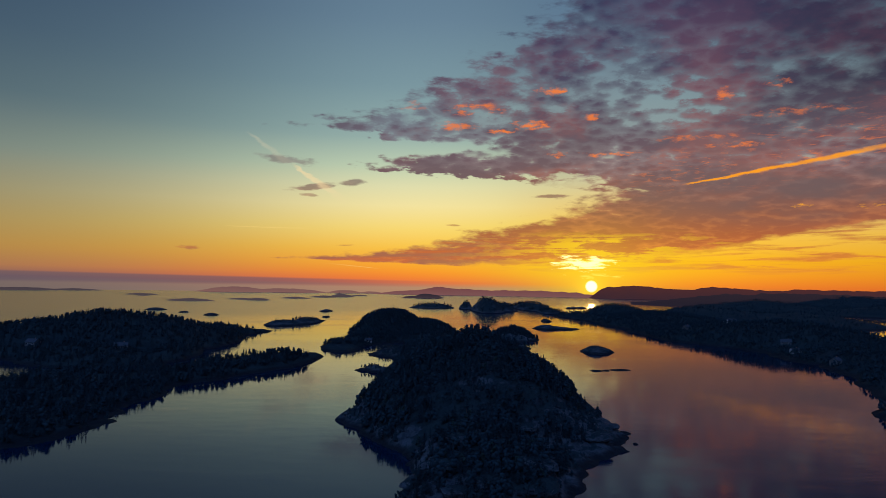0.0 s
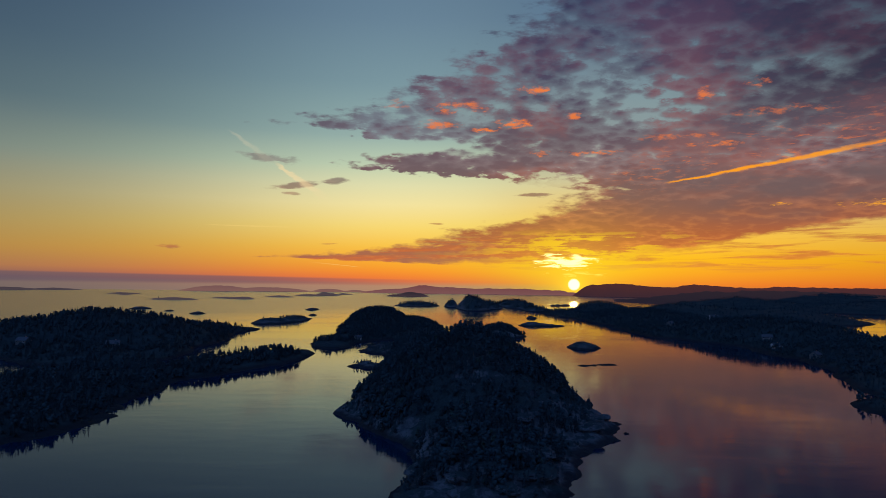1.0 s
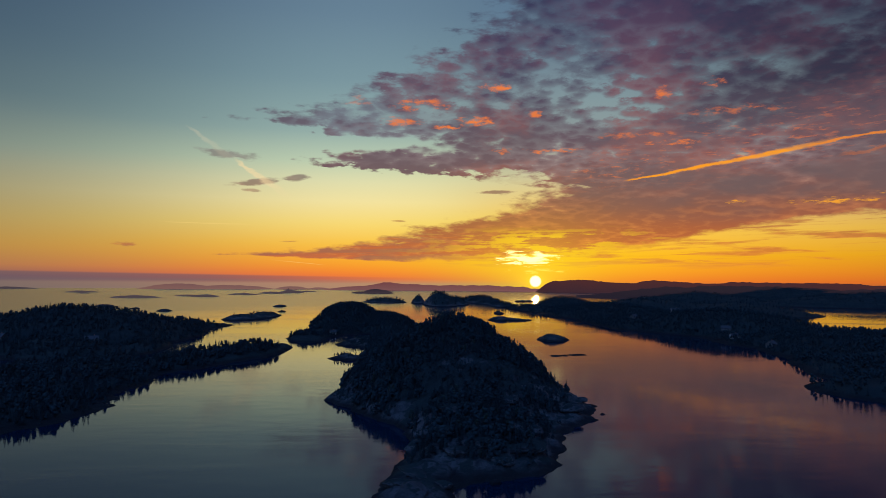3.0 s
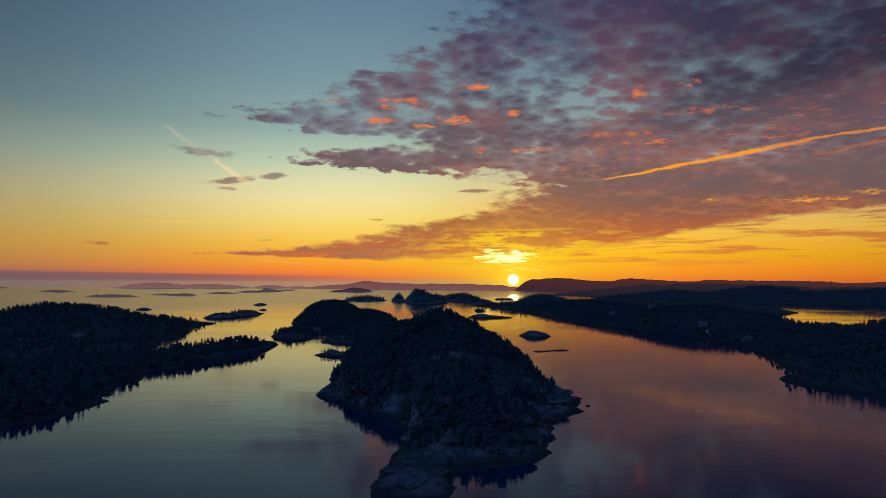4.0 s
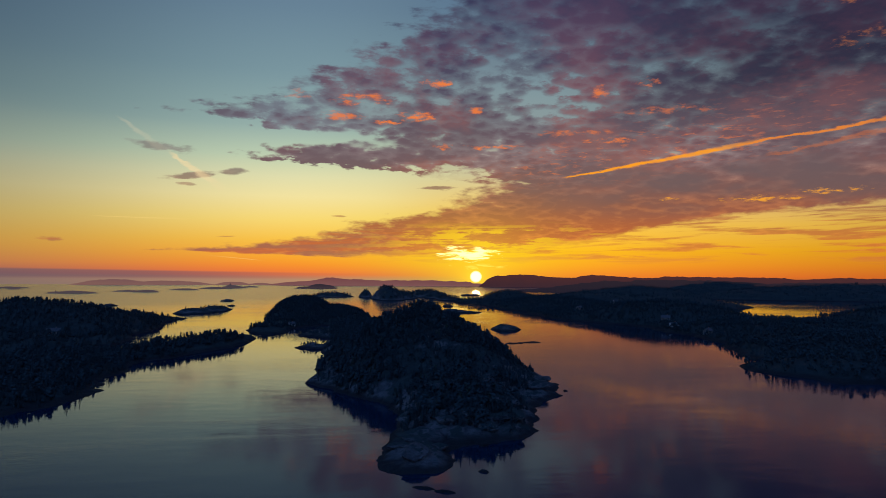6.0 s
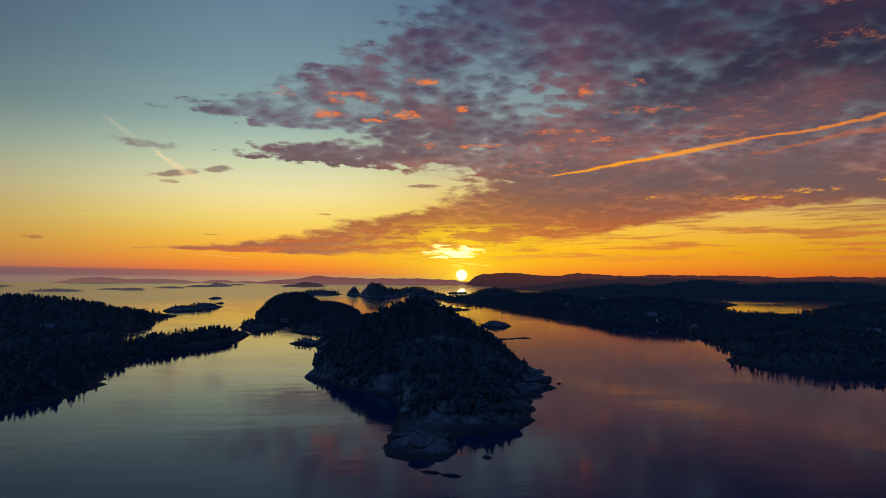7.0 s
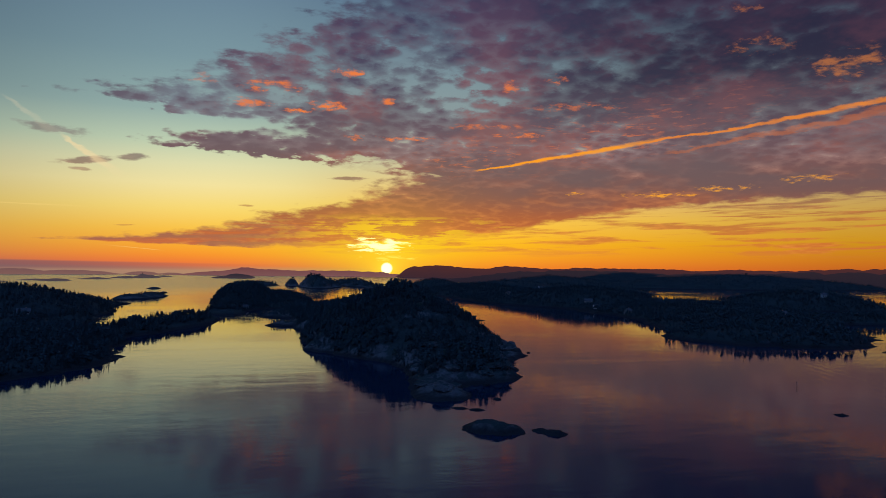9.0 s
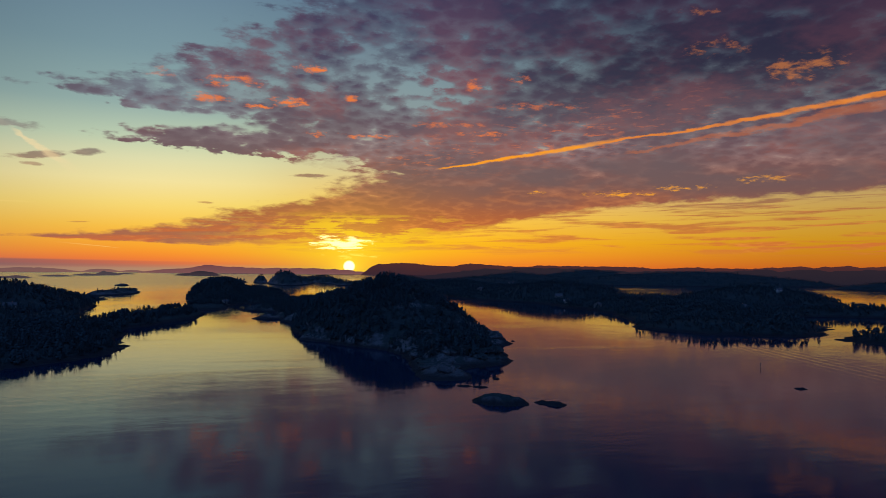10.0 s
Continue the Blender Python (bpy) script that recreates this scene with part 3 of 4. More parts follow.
def wood(name, pts, rng, kinds, label, tall=1.0):
    """Many trees in one mesh."""
    if not len(pts):
        return None
    vs, fs, base = [], [], 0
    pick = rng.randint(0, len(kinds), len(pts))
    for k, (v, f) in enumerate(kinds):
        p = pts[pick == k]
        n = len(p)
        a, s = rng.uniform(0, 6.28, n), 0.72 * tall * (0.55 + 0.75 * rng.rand(n) ** 1.5)
        c, sn, w = np.cos(a)[:, None], np.sin(a)[:, None], (s * rng.uniform(0.85, 1.25, n))[:, None]
        x, y = w * (v[:, 0] * c - v[:, 1] * sn), w * (v[:, 0] * sn + v[:, 1] * c)
        q = np.stack([x + p[:, :1], y + p[:, 1:2], v[:, 2] * s[:, None] + p[:, 2:] - 0.4], -1).reshape(-1, 3)
        vs.append(q)
        fs.append((f[None] + base + (np.arange(n) * len(v))[:, None, None]).reshape(-1, 3))
        base += n * len(v)
    v, f = np.concatenate(vs), np.concatenate(fs)
    me = bpy.data.meshes.new(name)
    me.vertices.add(len(v))
    me.vertices.foreach_set("co", v.ravel())
    me.loops.add(f.size)
    me.loops.foreach_set("vertex_index", f.ravel())
    me.polygons.add(len(f))
    me.polygons.foreach_set("loop_start", np.arange(0, f.size, 3))
    me.update(calc_edges=True)
    me.materials.append(SPRUCE)
    me.polygons.foreach_set("use_smooth", np.full(len(f), True))
    return tagged(new(name, me), label, "woodland", kind="stuff")

# ---- water ----
bm = bmesh.new()
rings = [[bm.verts.new((r * math.cos(a * math.pi / 48), r * math.sin(a * math.pi / 48), 0)) for a in range(96)] for r in (150, 600, 1500, 3000, 4850)]
bm.faces.new(rings[0])
for lo, hi in zip(rings, rings[1:]):
    for i in range(96):
        bm.faces.new((lo[i], hi[i], hi[(i + 1) % 96], lo[(i + 1) % 96]))
tagged(new("water", mesh_of("water", bm, SEA)), "calm dark sea water mirroring the sunset sky", "water", kind="structure")

# ---- the wooded island in the middle ----
MAIN = relief([(-11, 166, 11.3, 13, 7, 4), (-7, 186, 10.5, 25.6, -11, 4), (6, 208, 20, 25, -7, 6), (19, 198, 11.9, 5.5, 29, 2), (38, 239, 10.9, 56.6, -23.5, 5),
               (17, 255, 29.9, 62.7, 3, 14), (53, 287, 19.5, 21.5, 4, 5), (43, 316, 37.8, 50.9, 11, 12), (-33, 335, 14, 19.2, -9, 6), (17, 368, 62.6, 119, 2, 38),
               (14, 501, 56, 137, 3, 24), (-50, 522, 15.6, 10.7, -52, 3.5), (-46, 641, 20.4, 19, -43, 3.5), (7, 667, 63.5, 111, 3, 10), (63, 575, 17.4, 45, 4, 5),
               (69, 725, 24, 15.7, 5, 3), (99, 830, 12.2, 23.6, -35, 5), (88, 883, 26.8, 89.4, -4, 11)], 3.0, 1.8, 1.5, (), 2.6, 2.2)
land("island", MAIN, (-85, 140, 140, 1010), 1.5, "dark wooded granite island with bare slabs at its foot", "island")
WEST_OF = (-80, 125, 150, 980)
pts, rng = spots(MAIN, WEST_OF, 2.2, 0.5, -0.25, 11, lambda x, y: (y > 196) & ((y > 310) | (x < -4) | (fbm(x + 13, y, 16, 3) > -0.13)) & (MAIN(x, y) > 0.8 + 2.4 * ((y < 300) & (x > -6))) & ~((x < -36) & ((y > 500) | (y < 358))) & ~((x > 62) & (y < 330)) & ~((x > 58) & (y > 630) & (y < 830) & (np.sin(x * 0.9) * np.sin(y * 0.21) < 0.72)))
front = pts[(pts[:, 1] < 470)]
order = rng.permutation(len(front))
chosen, rest = front[order[:300]], front[order[300:]]
TREES = [tree_kind(k, s) for k, s in (("spruce", 21), ("pine", 22), ("spruce", 23), ("birch", 24), ("pine", 25), ("birch", 26))]
for i, (x, y, z) in enumerate(chosen):
    kind = TREES[rng.randint(len(TREES))] if i >= len(TREES) else TREES[i]
    s = rng.uniform(0.6, 1.15)
    m = pose(x, y, z - 0.3, 0, 0, rng.uniform(0, 360))
    if i < len(TREES):
        kind.matrix_basis = m
    else:
        copy_thing(kind, m).scale = (s * rng.uniform(0.9, 1.2), s * rng.uniform(0.9, 1.2), s)
low, _ = spots(MAIN, (-80, 110, 186, 700), 2.2, 1.6, 0.0, 19)
wood("island_scrub", low, rng, FAR_WOOD, "low dark scrub and heather among granite slabs", 0.55)
wood("island_woods", np.concatenate([rest, pts[pts[:, 1] >= 470]]), rng, NEAR_WOOD, "dense dark woods covering the slopes of an island")

# ---- the hill island behind it ----
HILL = relief([(-102, 707, 18.4, 60.5, 6, 4.5), (-89, 794, 22.7, 100, 0, 5), (-73, 991, 50.8, 166, -2, 25), (-21, 950, 38.5, 164, 2, 13), (-51, 807, 36, 61, -43, 5)], 5, 1.2, 2.4)
land("island", HILL, (-150, 60, 620, 1220), 3.5, "steep wooded island rising dark behind a narrow channel", "island", FLOOR)
pts, rng = spots(HILL, (-150, 60, 620, 1220), 3.0, 0.4, -0.5, 12, lambda x, y: (y > 690) & ((y > 790) | (fbm(x, y, 24, 3) > 0.0)))
wood("island_woods", pts, rng, NEAR_WOOD, "dark woods on a steep island hill")

# ---- the long land to the west: a low ridge by the sound and a broad hill behind ----
RIDGE = relief([(-129, 563, 24.8, 67, -13.5, 8), (-161, 550, 19.7, 88, -28, 5), (-168, 474, 28, 61, -36, 5), (-208, 378, 53.6, 106, -2, 8), (-230, 291, 66, 83, -70, 9),
                (-322, 311, 141, 89, 18, 8), (-241, 447, 70.6, 28, 46.5, 4)], 5, 1.2, 1.7, (), 1.8)
land("headland", RIDGE, (-540, -60, 40, 660), 3.0, "low wooded headland with rocky shore along the sound", "headland", FLOOR)
pts, rng = spots(RIDGE, (-420, -80, 120, 650), 3.0, 0.4, -0.45, 13, lambda x, y: (y < 585) & ((y < 480) | (RIDGE(x, y) > 3.0)))
wood("headland_woods", pts, rng, NEAR_WOOD, "dark mixed woods on a low headland")
BROAD = relief([(-333, 706, 120, 151, -5, 30), (-409, 704, 64, 107, -16, 20), (-266, 799, 41, 115, 5.5, 14), (-286, 565, 84, 46, -33.5, 9), (-259, 523, 49.5, 26.8, -14, 6),
                (-250, 880, 22, 60, -17, 6), (-233, 620, 20.5, 114, 7, 7)], 6, 1.4, 1.8, (), 1.8)
land("island", BROAD, (-660, -190, 500, 960), 4.5, "broad wooded island with a long level crest", "island", FLOOR)
pts, rng = spots(BROAD, (-640, -190, 500, 960), 3.9, 0.6, -0.45, 14, lambda x, y: y < 890)
wood("island_woods", pts, rng, NEAR_WOOD, "dense dark woods on a broad island crest")

# ---- the mainland to the east ----
EAST = relief([(276, 343, 52, 58, -31, 8), (299, 322, 61, 50, 71, 6), (368, 435, 93, 141, -29, 12), (405, 825, 105, 150, 20, 25), (396, 950, 120, 182, -15, 18),
               (390, 1232, 114, 346, -2, 20), (526, 425, 162, 95, 10, 9), (440, 1008, 170, 110, -8, 9), (382, 582, 66, 227, -15, 11), (450, 650, 131, 173, 3, 11),
               (690, 730, 130, 110, 0, 22), (290, 1440, 36, 180, 6, 10), (408, 1640, 74, 130, 0, 25), (345, 235, 50, 28, 20, 4)], 8, 1.3, 1.7, [(478, 388, 62, 46, 26)], 1.8)
land("mainland", EAST, (160, 900, 150, 1800), 6.0, "dark wooded mainland shore with scattered cabins", "coast", FLOOR)
pts, rng = spots(EAST, (160, 880, 150, 1300), 4.7, 0.6, -0.45, 15)
wood("mainland_woods", pts, rng, FAR_WOOD, "dense dark woods along a mainland shore", 1.15)
pts, rng = spots(EAST, (200, 900, 1300, 1800), 6.5, 0.6, -0.45, 16)
wood("mainland_woods", pts, rng, FAR_WOOD, "dark woods along a far mainland shore", 1.2)

BACK = relief([(560, 1500, 200, 180, 0, 22), (700, 1400, 150, 250, 0, 18), (1120, 1160, 150, 110, 0, 16), (900, 1980, 260, 230, 10, 32), (1520, 700, 380, 220, 0, 26), (1500, 1850, 520, 300, -6, 42),
               (1500, 2500, 400, 260, 0, 44), (1700, 1250, 180, 150, 0, 22)], 26, 3.0)
land("mainland", BACK, (250, 2100, 450, 2900), 20.0, "low wooded hills behind the mainland shore", "coast", FLOOR)
pts, rng = spots(BACK, (250, 2050, 450, 2880), 13.5, 2.0, -0.4, 17)
wood("mainland_woods", pts, rng, FAR_WOOD, "far dark woods on low hills", 1.2)


# ---- boulders along the foot of the island ----
def boulder(x, y, size, seed, label):
    rng = random.Random(seed)
    bm = bmesh.new()
    bmesh.ops.create_icosphere(bm, subdivisions=3, radius=1.0)
    stretch = Vector((rng.uniform(0.9, 1.5), rng.uniform(0.8, 1.1), rng.uniform(0.5, 0.75)))
    for v in bm.verts:
        k = 1 + 0.28 * noise.noise(v.co * 1.1 + Vector((seed, 0, 0))) + 0.08 * noise.noise(v.co * 3.7)
        v.co = Vector((v.co.x * stretch.x, v.co.y * stretch.y, v.co.z * stretch.z)) * k * size
    ob = new("boulder", mesh_of("boulder", bm, ROCK))
    ob.matrix_basis = pose(x, y, max(-0.2, float(MAIN(x, y))) + 0.25 * size, 0, 0, rng.uniform(0, 180))
    return tagged(ob, label, "boulder", "shore boulders")


for i, (x, y, size) in enumerate(((74, 305, 2.6), (70, 297, 1.8), (38, 240, 1.7), (33, 214, 1.4), (14, 184, 1.5), (-15, 172, 1.6), (-2, 178, 1.9), (-40, 340, 2.0), (-44, 331, 1.3), (25, 222, 2.0))):
    boulder(x, y, size, 40 + i, "rounded granite boulder on the rocky island shore")

def outcrop(x, y, size, seed):
    """A whaleback of bare rock, its back rounded, its sides split along joints."""
    rng = random.Random(seed)
    bm = bmesh.new()
    bmesh.ops.create_icosphere(bm, subdivisions=4, radius=1.0)
    turn, off = rng.uniform(0, 180), Vector((seed * 3.1, seed * 1.7, 0))
    for v in bm.verts:
        k = 1 + 0.32 * noise.noise(v.co * 0.9 + off) + 0.12 * noise.noise(v.co * 2.9 + off)
        split = math.floor((v.co.x * 0.8 + v.co.y * 0.45 + 0.25 * noise.noise(v.co * 2 + off)) * 2.6)
        k *= 1 + 0.055 * ((split * 7) % 3 - 1)
        v.co = Vector((v.co.x * 1.45, v.co.y * 0.95, v.co.z * 0.42)) * k * size
    ob = new("outcrop", mesh_of("outcrop", bm, ROCK))
    ob.matrix_basis = pose(x, y, float(MAIN(x, y)) + 0.02 * size, rng.uniform(-6, 10), rng.uniform(-8, 8), turn)
    return tagged(ob, "rounded bare granite outcrop on the island's slope", "rock outcrop", "rock outcrops")


for i, (x, y, size) in enumerate(((10, 244, 5.0), (-7, 217, 4.6), (5, 222, 4.2), (14, 209, 4.8), (31, 226, 5.2), (31, 207, 4.0), (-11, 164, 4.4), (18, 198, 3.4), (-3, 234, 3.8), (27, 205, 3.4),
                                  (5, 204, 4.4), (34, 276, 4.2), (50, 262, 4.0), (40, 244, 4.4), (-9, 190, 4.6), (63, 282, 4.4), (22, 262, 3.6), (-14, 178, 3.8))):
    outcrop(x, y, size, 70 + i)

# ---- small islands and skerries ----
def islet(hills, label, cell, wander, trees, seed, category="islet", tall=1.0, mat=None):
    shape = relief(hills, wander, 1.0, 2.0, (), 0.0 if mat else min(2.4, 0.6 * max(h[5] for h in hills)), 0.6, min(9.0, max(1.0, 0.45 * max(h[2] for h in hills))))
    pad = wander * 2 + 4
    xs = [(h[0] - max(h[2], h[3]) - pad, h[0] + max(h[2], h[3]) + pad) for h in hills]
    ys = [(h[1] - max(h[2], h[3]) - pad, h[1] + max(h[2], h[3]) + pad) for h in hills]
    box = (min(a for a, b in xs), max(b for a, b in xs), min(a for a, b in ys), max(b for a, b in ys))
    ob = land(category, shape, box, cell, label, category, mat, kind="object", whole=True)
    if trees:
        p, r = spots(shape, box, trees, 2.0, -0.25, seed)
        wood("islet_woods", p, r, FAR_WOOD, "low dark woods on a small islet", tall)
    return ob


islet([(153, 702, 17, 32, -10, 5.5)], "low rounded granite islet with heathery top", 1.6, 4, 3.2, 31, "islet", 0.35)
for x, y, a, b in ((119, 541, 6, 4), (127, 544, 3, 3), (139, 549, 9, 6)):
    islet([(x, y, a, b, 10, 0.7)], "bare low rock awash in the sound", 1.0, 1.0, 0, 0, "skerry")
islet([(-14.5, 108, 6.0, 6.0, 0, 2.0), (-10, 104, 6.0, 5.0, -40, 1.8), (-12, 106, 7.0, 6.0, -40, 1.4)], "bare rounded granite skerry in dark water", 0.6, 1.6, 0, 0, "skerry")
islet([(3.5, 97.5, 6.5, 3.2, -55, 1.1)], "small flat bare skerry in dark water", 0.5, 1.0, 0, 0, "skerry")
for x, y, a, b in ((-12, 140, 3.5, 1.2), (-7, 136, 3.0, 1.0), (7, 153, 1.6, 1.0), (114, 97, 2.6, 1.8), (80, 291, 1.2, 1.0)):
    islet([(x, y, a, b, -30, 0.6)], "small wave-washed rock just above water", 0.35, 0.5, 0, 0, "skerry")
islet([(157, 1075, 19, 34, 0, 4.5), (180, 1065, 24, 24, 0, 2.5)], "low bare islet in the bright sound", 3.0, 6, 0, 0)
islet([(192, 1300, 10, 30, 0, 4)], "small bare islet in the bright sound", 3.0, 4, 0, 0)
islet([(-240, 1070, 27, 52, -10, 8), (-222, 1130, 24, 84, -6, 8)], "small islet with low scrub and a rounded top", 4, 7, 9, 32, "islet", 0.8)
islet([(-262, 1590, 14, 40, 0, 5)], "bare rock islet in open water", 4, 3, 0, 0)
islet([(-219, 1320, 8, 14, 0, 3)], "bare rock in open water", 3, 2, 0, 0)
islet([(-625, 1530, 22, 30, 0, 5)], "low bare rock in open water", 3, 4, 0, 0)
islet([(-526, 1430, 10, 14, 0, 3)], "low bare rock in open water", 3, 3, 0, 0)
islet([(-438, 1330, 14, 24, 0, 4)], "low bare rock in open water", 4, 4, 0, 0)
# Distant islands: air haze painted into their colour, which emits instead of being lit.
MIST_LEFT = haze_glow("hazy_grey_land", lin(74, 64, 70), lin(66, 58, 66), 30)
MIST_FAR = haze_glow("hazy_mauve_land", lin(128, 92, 86), lin(112, 80, 82), 50)
MIST_RED = haze_glow("hazy_red_land", lin(122, 82, 82), lin(112, 66, 68), 60)
DIM_HAZE = haze_glow("dim_hazy_land", lin(60, 50, 58), lin(44, 38, 48), 30)
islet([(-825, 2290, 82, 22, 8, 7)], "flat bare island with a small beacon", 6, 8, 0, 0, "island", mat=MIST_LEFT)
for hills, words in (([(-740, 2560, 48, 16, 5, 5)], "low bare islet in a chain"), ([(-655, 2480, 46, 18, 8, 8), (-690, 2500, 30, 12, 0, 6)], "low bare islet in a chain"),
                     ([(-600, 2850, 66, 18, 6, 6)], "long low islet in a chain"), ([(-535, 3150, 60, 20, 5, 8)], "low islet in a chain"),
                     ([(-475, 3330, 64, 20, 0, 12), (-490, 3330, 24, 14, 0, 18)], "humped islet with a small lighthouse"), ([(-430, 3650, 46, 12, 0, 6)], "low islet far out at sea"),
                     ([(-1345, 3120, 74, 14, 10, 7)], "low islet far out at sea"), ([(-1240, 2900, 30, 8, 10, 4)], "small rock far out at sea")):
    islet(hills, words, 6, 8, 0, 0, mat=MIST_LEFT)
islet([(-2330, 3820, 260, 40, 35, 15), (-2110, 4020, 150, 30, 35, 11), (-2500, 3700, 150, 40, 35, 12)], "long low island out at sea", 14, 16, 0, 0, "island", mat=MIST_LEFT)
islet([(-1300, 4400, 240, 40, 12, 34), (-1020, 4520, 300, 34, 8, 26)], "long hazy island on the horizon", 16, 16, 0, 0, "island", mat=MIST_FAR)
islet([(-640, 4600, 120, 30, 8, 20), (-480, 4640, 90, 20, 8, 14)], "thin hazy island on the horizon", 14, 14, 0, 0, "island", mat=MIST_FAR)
islet([(-30, 1960, 60, 90, 0, 11)], "low wooded island in the bright sound", 7, 12, 9, 33, "island", 1.3)
islet([(63, 1890, 17, 60, 0, 20)], "small steep wooded islet", 5, 6, 8, 34, "islet", 1.2)
islet([(112, 1740, 38, 130, 0, 34), (150, 1820, 44, 90, 0, 20)], "steep wooded island against the sunset glow", 6, 10, 8, 35, "island", 1.3)
islet([(-75, 3350, 78, 60, 0, 21), (-140, 3330, 50, 30, 0, 10)], "rounded hazy island in the outer sound", 10, 16, 0, 0, "island", mat=DIM_HAZE)
for x, y, a in ((395, 2110, 12), (420, 2130, 18), (376, 2090, 8)):
    islet([(x, y, a, 14, 0, 5)], "small dark rock in a sunlit bay", 3.0, 4, 0, 0, "skerry")
islet([(245, 1980, 42, 240, 4, 18), (262, 1700, 30, 90, 0, 9)], "long wooded spit in the sunlit sound", 7, 12, 8, 36, "island", 1.3)

# ---- far ridges round the horizon ----
def ridge(reach, depth, az0, az1, tops, seed, mat, label):
    """A range of hills along an arc, its crest read off (azimuth, height)."""
    n, m = int((az1 - az0) * 5) + 1, 7
    rows, faces = [], []
    a = np.linspace(az0, az1, n)
    top = np.interp(a, [t[0] for t in tops], [t[1] for t in tops])
    crest = top * (1 + 0.16 * fbm(a * 40 + seed * 91, a * 0 + seed, 60, 5)) + 3.0 * fbm(a * 60, a * 0 + seed * 3, 14, 4)
    for k in range(m):
        f = k / (m - 1)
        r = reach + depth * (f - 0.5)
        z = np.maximum(crest * math.sin(math.pi * min(1.0, f * 1.0)) ** 0.7 + 5 * fbm(a * 50, a * 0 + k * 9.0, 20, 3) * (0 < k < m - 1), 0) - 2.0 * (k in (0, m - 1))
        rows.append(np.stack([r * np.sin(np.radians(a)), r * np.cos(np.radians(a)), z], -1))
    v = np.concatenate(rows)
    for k in range(m - 1):
        faces += [(k * n + i, k * n + i + 1, (k + 1) * n + i + 1, (k + 1) * n + i) for i in range(n - 1)]
    me = bpy.data.meshes.new("backdrop")
    me.from_pydata(v.tolist(), [], faces)
    me.materials.append(mat)
    return tagged(new("backdrop", me), label, "hills", kind="structure")


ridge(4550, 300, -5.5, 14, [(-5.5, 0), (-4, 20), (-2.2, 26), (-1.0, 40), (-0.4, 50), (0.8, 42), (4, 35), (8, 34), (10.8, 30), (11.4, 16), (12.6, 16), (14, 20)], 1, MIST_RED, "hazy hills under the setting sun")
# Ridge colours hold the haze before them and glow by themselves, unlit.
RIDGE_FAR = haze_glow("hazy_ridge", lin(60, 40, 48), lin(80, 44, 44), 90)
RIDGE_NEAR = haze_glow("dark_hazy_ridge", lin(36, 32, 44), lin(48, 38, 46), 70)
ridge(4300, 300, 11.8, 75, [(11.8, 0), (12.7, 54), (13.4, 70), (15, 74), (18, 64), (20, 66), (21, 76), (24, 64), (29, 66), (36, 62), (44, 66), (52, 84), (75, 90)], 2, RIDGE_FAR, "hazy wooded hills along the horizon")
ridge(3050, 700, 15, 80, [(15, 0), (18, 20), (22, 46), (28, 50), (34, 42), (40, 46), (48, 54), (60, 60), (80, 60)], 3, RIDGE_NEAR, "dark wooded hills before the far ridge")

# ---- cabins, sea marks ----
def paint(name, colour, rough=0.6):
    m, t, b = material(name, rough, 0.3)
    g = grain(t, place(t), 0.8, 4, 0.6)
    worn = tuple(c * 0.72 for c in colour[:3]) + (1,)
    t.links.new(mix(t, g.step(0.3, 0.7), worn, colour), b.inputs["Base Color"])
    return m


WHITE = paint("white_boards", (0.5, 0.5, 0.49, 1))
GREY = paint("weathered_boards", (0.14, 0.13, 0.12, 1))
SLATE = paint("slate_roof", (0.06, 0.06, 0.065, 1), 0.8)
IRON = paint("dark_iron", (0.04, 0.04, 0.045, 1), 0.5)
BRICK = paint("chimney_brick", (0.28, 0.12, 0.08, 1))
PANE, pt, pb = material("window_glass", 0.06, 0.6)
pb.inputs["Base Color"].default_value = (0.02, 0.025, 0.03, 1)


def block(w, d, h, x=0, y=0, z=0, bevel=0.0):
    bm = bmesh.new()
    bmesh.ops.create_cube(bm, size=1.0, matrix=Matrix.Translation((x, y, z + h / 2)) @ Matrix.Diagonal((w, d, h, 1)))
    if bevel:
        bmesh.ops.bevel(bm, geom=bm.edges[:], offset=bevel, segments=1, affect="EDGES")
    return bm


def gable(w, d, eaves, ridge):
    """Walls under a pitched roof."""
    bm = bmesh.new()
    base = [bm.verts.new((x, y, -1.5)) for x, y in ((-w, -d), (w, -d), (w, d), (-w, d))]
    top = [bm.verts.new((x, y, eaves)) for x, y in ((-w, -d), (w, -d), (w, d), (-w, d))]
    peak = [bm.verts.new((-w, 0, ridge)), bm.verts.new((w, 0, ridge))]
    bm.faces.new((base[0], base[1], top[1], top[0]))
    bm.faces.new((base[2], base[3], top[3], top[2]))
    bm.faces.new((base[1], base[2], top[2], peak[1], top[1]))
    bm.faces.new((base[3], base[0], top[0], peak[0], top[3]))
    return bm


def roof_slab(w, d, eaves, ridge, side):
    bm = bmesh.new()
    o = 0.45
    drop = (ridge - eaves) / d * o
    pts = [(-w - o, side * (d + o), eaves - drop), (w + o, side * (d + o), eaves - drop), (w + o, 0, ridge), (-w - o, 0, ridge)]
    lo, hi = [bm.verts.new(p) for p in pts], [bm.verts.new((p[0], p[1], p[2] + 0.22)) for p in pts]
    bm.faces.new(lo)
    bm.faces.new(hi)
    for i in range(4):
        bm.faces.new((lo[i], lo[(i + 1) % 4], hi[(i + 1) % 4], hi[i]))
    bmesh.ops.recalc_face_normals(bm, faces=bm.faces)
    return bm


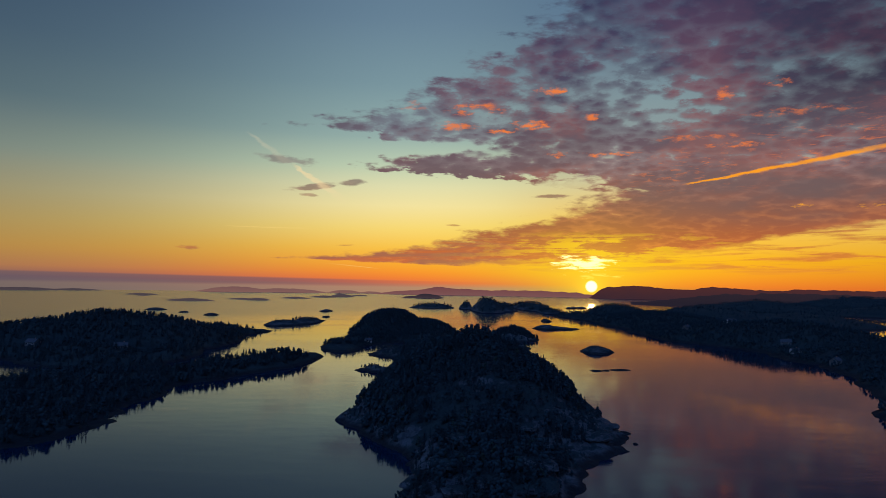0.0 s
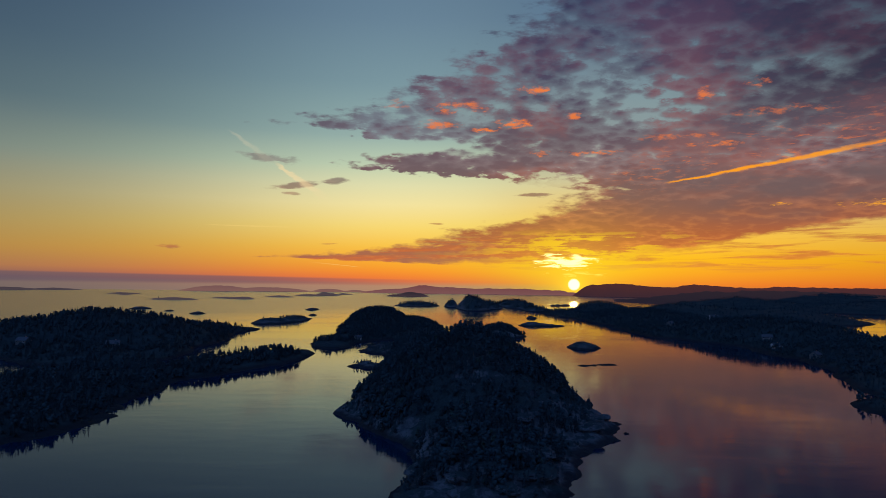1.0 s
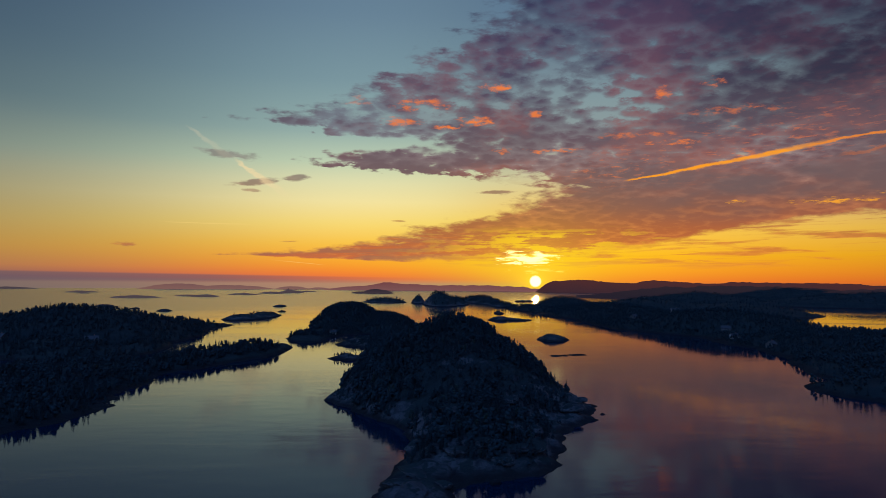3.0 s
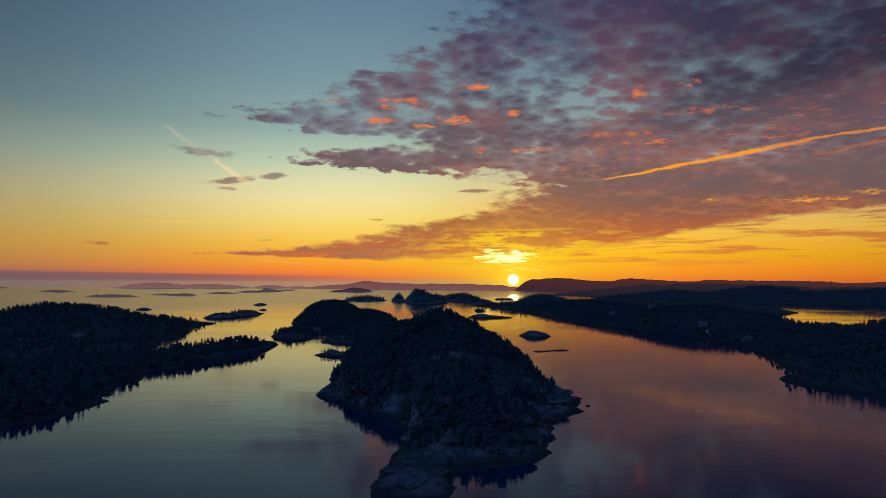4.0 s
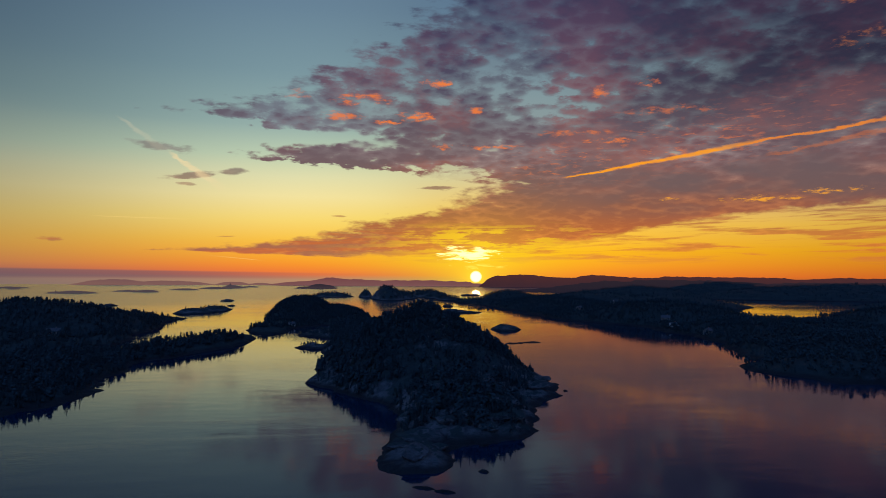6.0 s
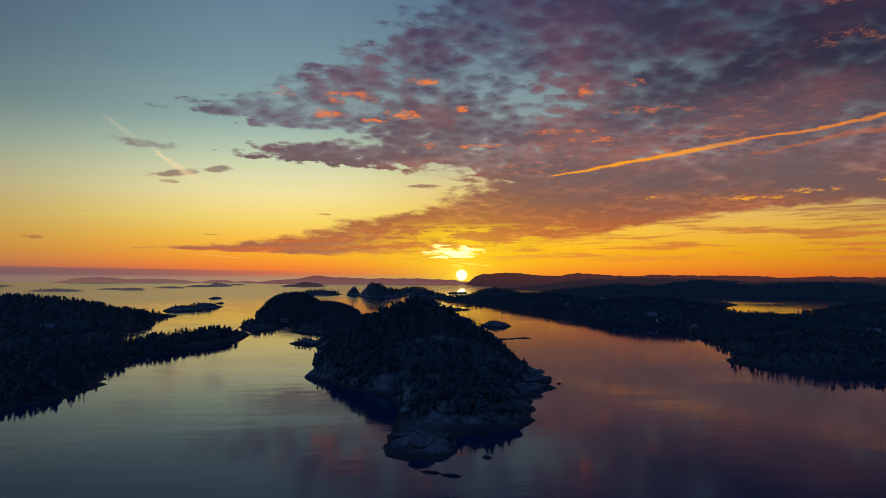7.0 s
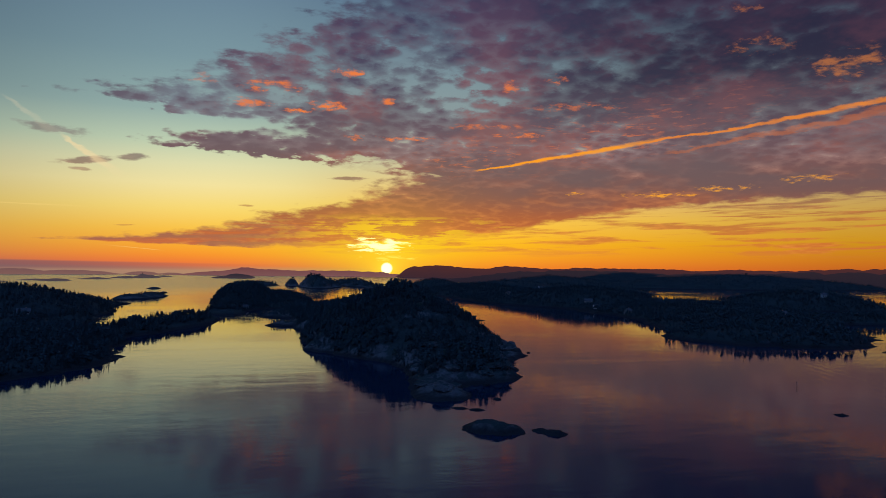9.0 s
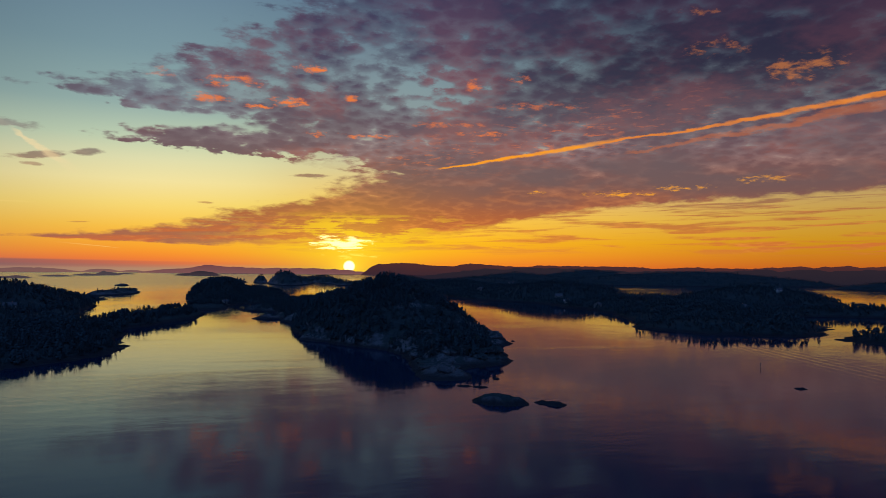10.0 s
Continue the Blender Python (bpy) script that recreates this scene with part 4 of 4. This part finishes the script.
def cabin(x, y, z, turn, w, d, eaves, walls, label):
    root = new("cabin")
    ridge = eaves + d * 0.75
    part("wall", gable(w, d, eaves, ridge), walls, root)
    for side in (-1, 1):
        part("roof", roof_slab(w, d, eaves, ridge, side), SLATE, root)
    part("chimney", block(0.6, 0.6, 1.6, w * 0.4, 0.3, ridge - 0.6, 0.04), BRICK, root)
    part("door", block(1.0, 0.12, 2.05, 0, -d - 0.05, 0, 0.02), GREY, root, "weathered wooden door")
    for k in (-0.62, 0.62):
        frame_ob = part("window", block(1.5, 0.14, 1.3, k * w, -d - 0.05, 0.95, 0.02), WHITE, root)
        part("pane", block(1.26, 0.06, 1.06, k * w, -d - 0.13, 1.07), PANE, frame_ob)
    root.matrix_basis = pose(x, y, z, 0, 0, turn)
    return tagged(root, label, "cabin", "shore cabins")


SITES = [(411, 1010, 20, 7, 4.2, 3.0, WHITE), (443, 1090, -10, 6, 4, 2.8, WHITE), (322, 926, 35, 5, 3.4, 2.6, GREY), (478, 1160, 5, 7, 4, 3.0, WHITE),
         (359, 735, -25, 5, 3.6, 2.6, GREY), (346, 690, 15, 5, 3.4, 2.6, WHITE), (330, 590, 40, 5, 3.4, 2.6, GREY), (440, 484, -15, 6, 4, 2.8, WHITE),
         (700, 690, 10, 6, 4, 2.8, WHITE), (395, 960, 0, 6, 3.8, 2.8, WHITE)]
for x, y, turn, w, d, eaves, walls in SITES:
    tone = {"white_boards": "white", "weathered_boards": "grey"}[walls.name]
    cabin(x, y, float(EAST(x, y)), turn, w, d, eaves, walls, tone + " wooden cabin with slate roof among dark woods")
for x, y, turn in ((-262, 575, 20), (-340, 585, -15)):
    cabin(x, y, max(0.6, float(BROAD(x, y))), turn, 5, 3.4, 2.6, GREY, "grey wooden cabin with slate roof by the shore")
cabin(-78, 742, max(0.6, float(HILL(-78, 742))), 30, 3.4, 2.4, 2.3, WHITE, "small white boathouse close to the channel")


def post(name, r0, r1, h, z, mat, parent, label=""):
    bm = bmesh.new()
    bmesh.ops.create_cone(bm, cap_ends=True, segments=12, radius1=r0, radius2=r1, depth=h, matrix=Matrix.Translation((0, 0, z + h / 2)))
    return part(name, bm, mat, parent, label)


mark = new("sea_mark")
post("pole", 0.09, 0.07, 4.2, -2.2, IRON, mark)
post("collar", 0.17, 0.17, 0.2, 1.0, IRON, mark)
post("top_mark", 0.26, 0.05, 0.4, 1.9, IRON, mark, "cone-shaped dark top mark")
mark.matrix_basis = pose(145, 150, 0)
tagged(mark, "thin dark iron sea mark standing in water", "sea mark")

beacon = new("beacon")
post("base", 2.4, 2.0, 2.0, -0.4, GREY, beacon)
post("tower", 1.5, 1.1, 6.5, 1.5, IRON, beacon)
post("lantern", 1.0, 1.0, 1.2, 8.0, PANE, beacon)
post("cap", 1.3, 0.1, 0.9, 9.2, IRON, beacon)
beacon.matrix_basis = pose(-872, 2286, 5.0) @ Matrix.Scale(0.55, 4)
tagged(beacon, "small dark beacon tower on a flat bare island", "beacon")

light = copy_thing(beacon, pose(-490, 3330, 15.0))
light.name, light["label"], light["category"] = "lighthouse", "small lighthouse on a humped islet far out", "lighthouse"
light.scale = (0.8, 0.8, 0.8)
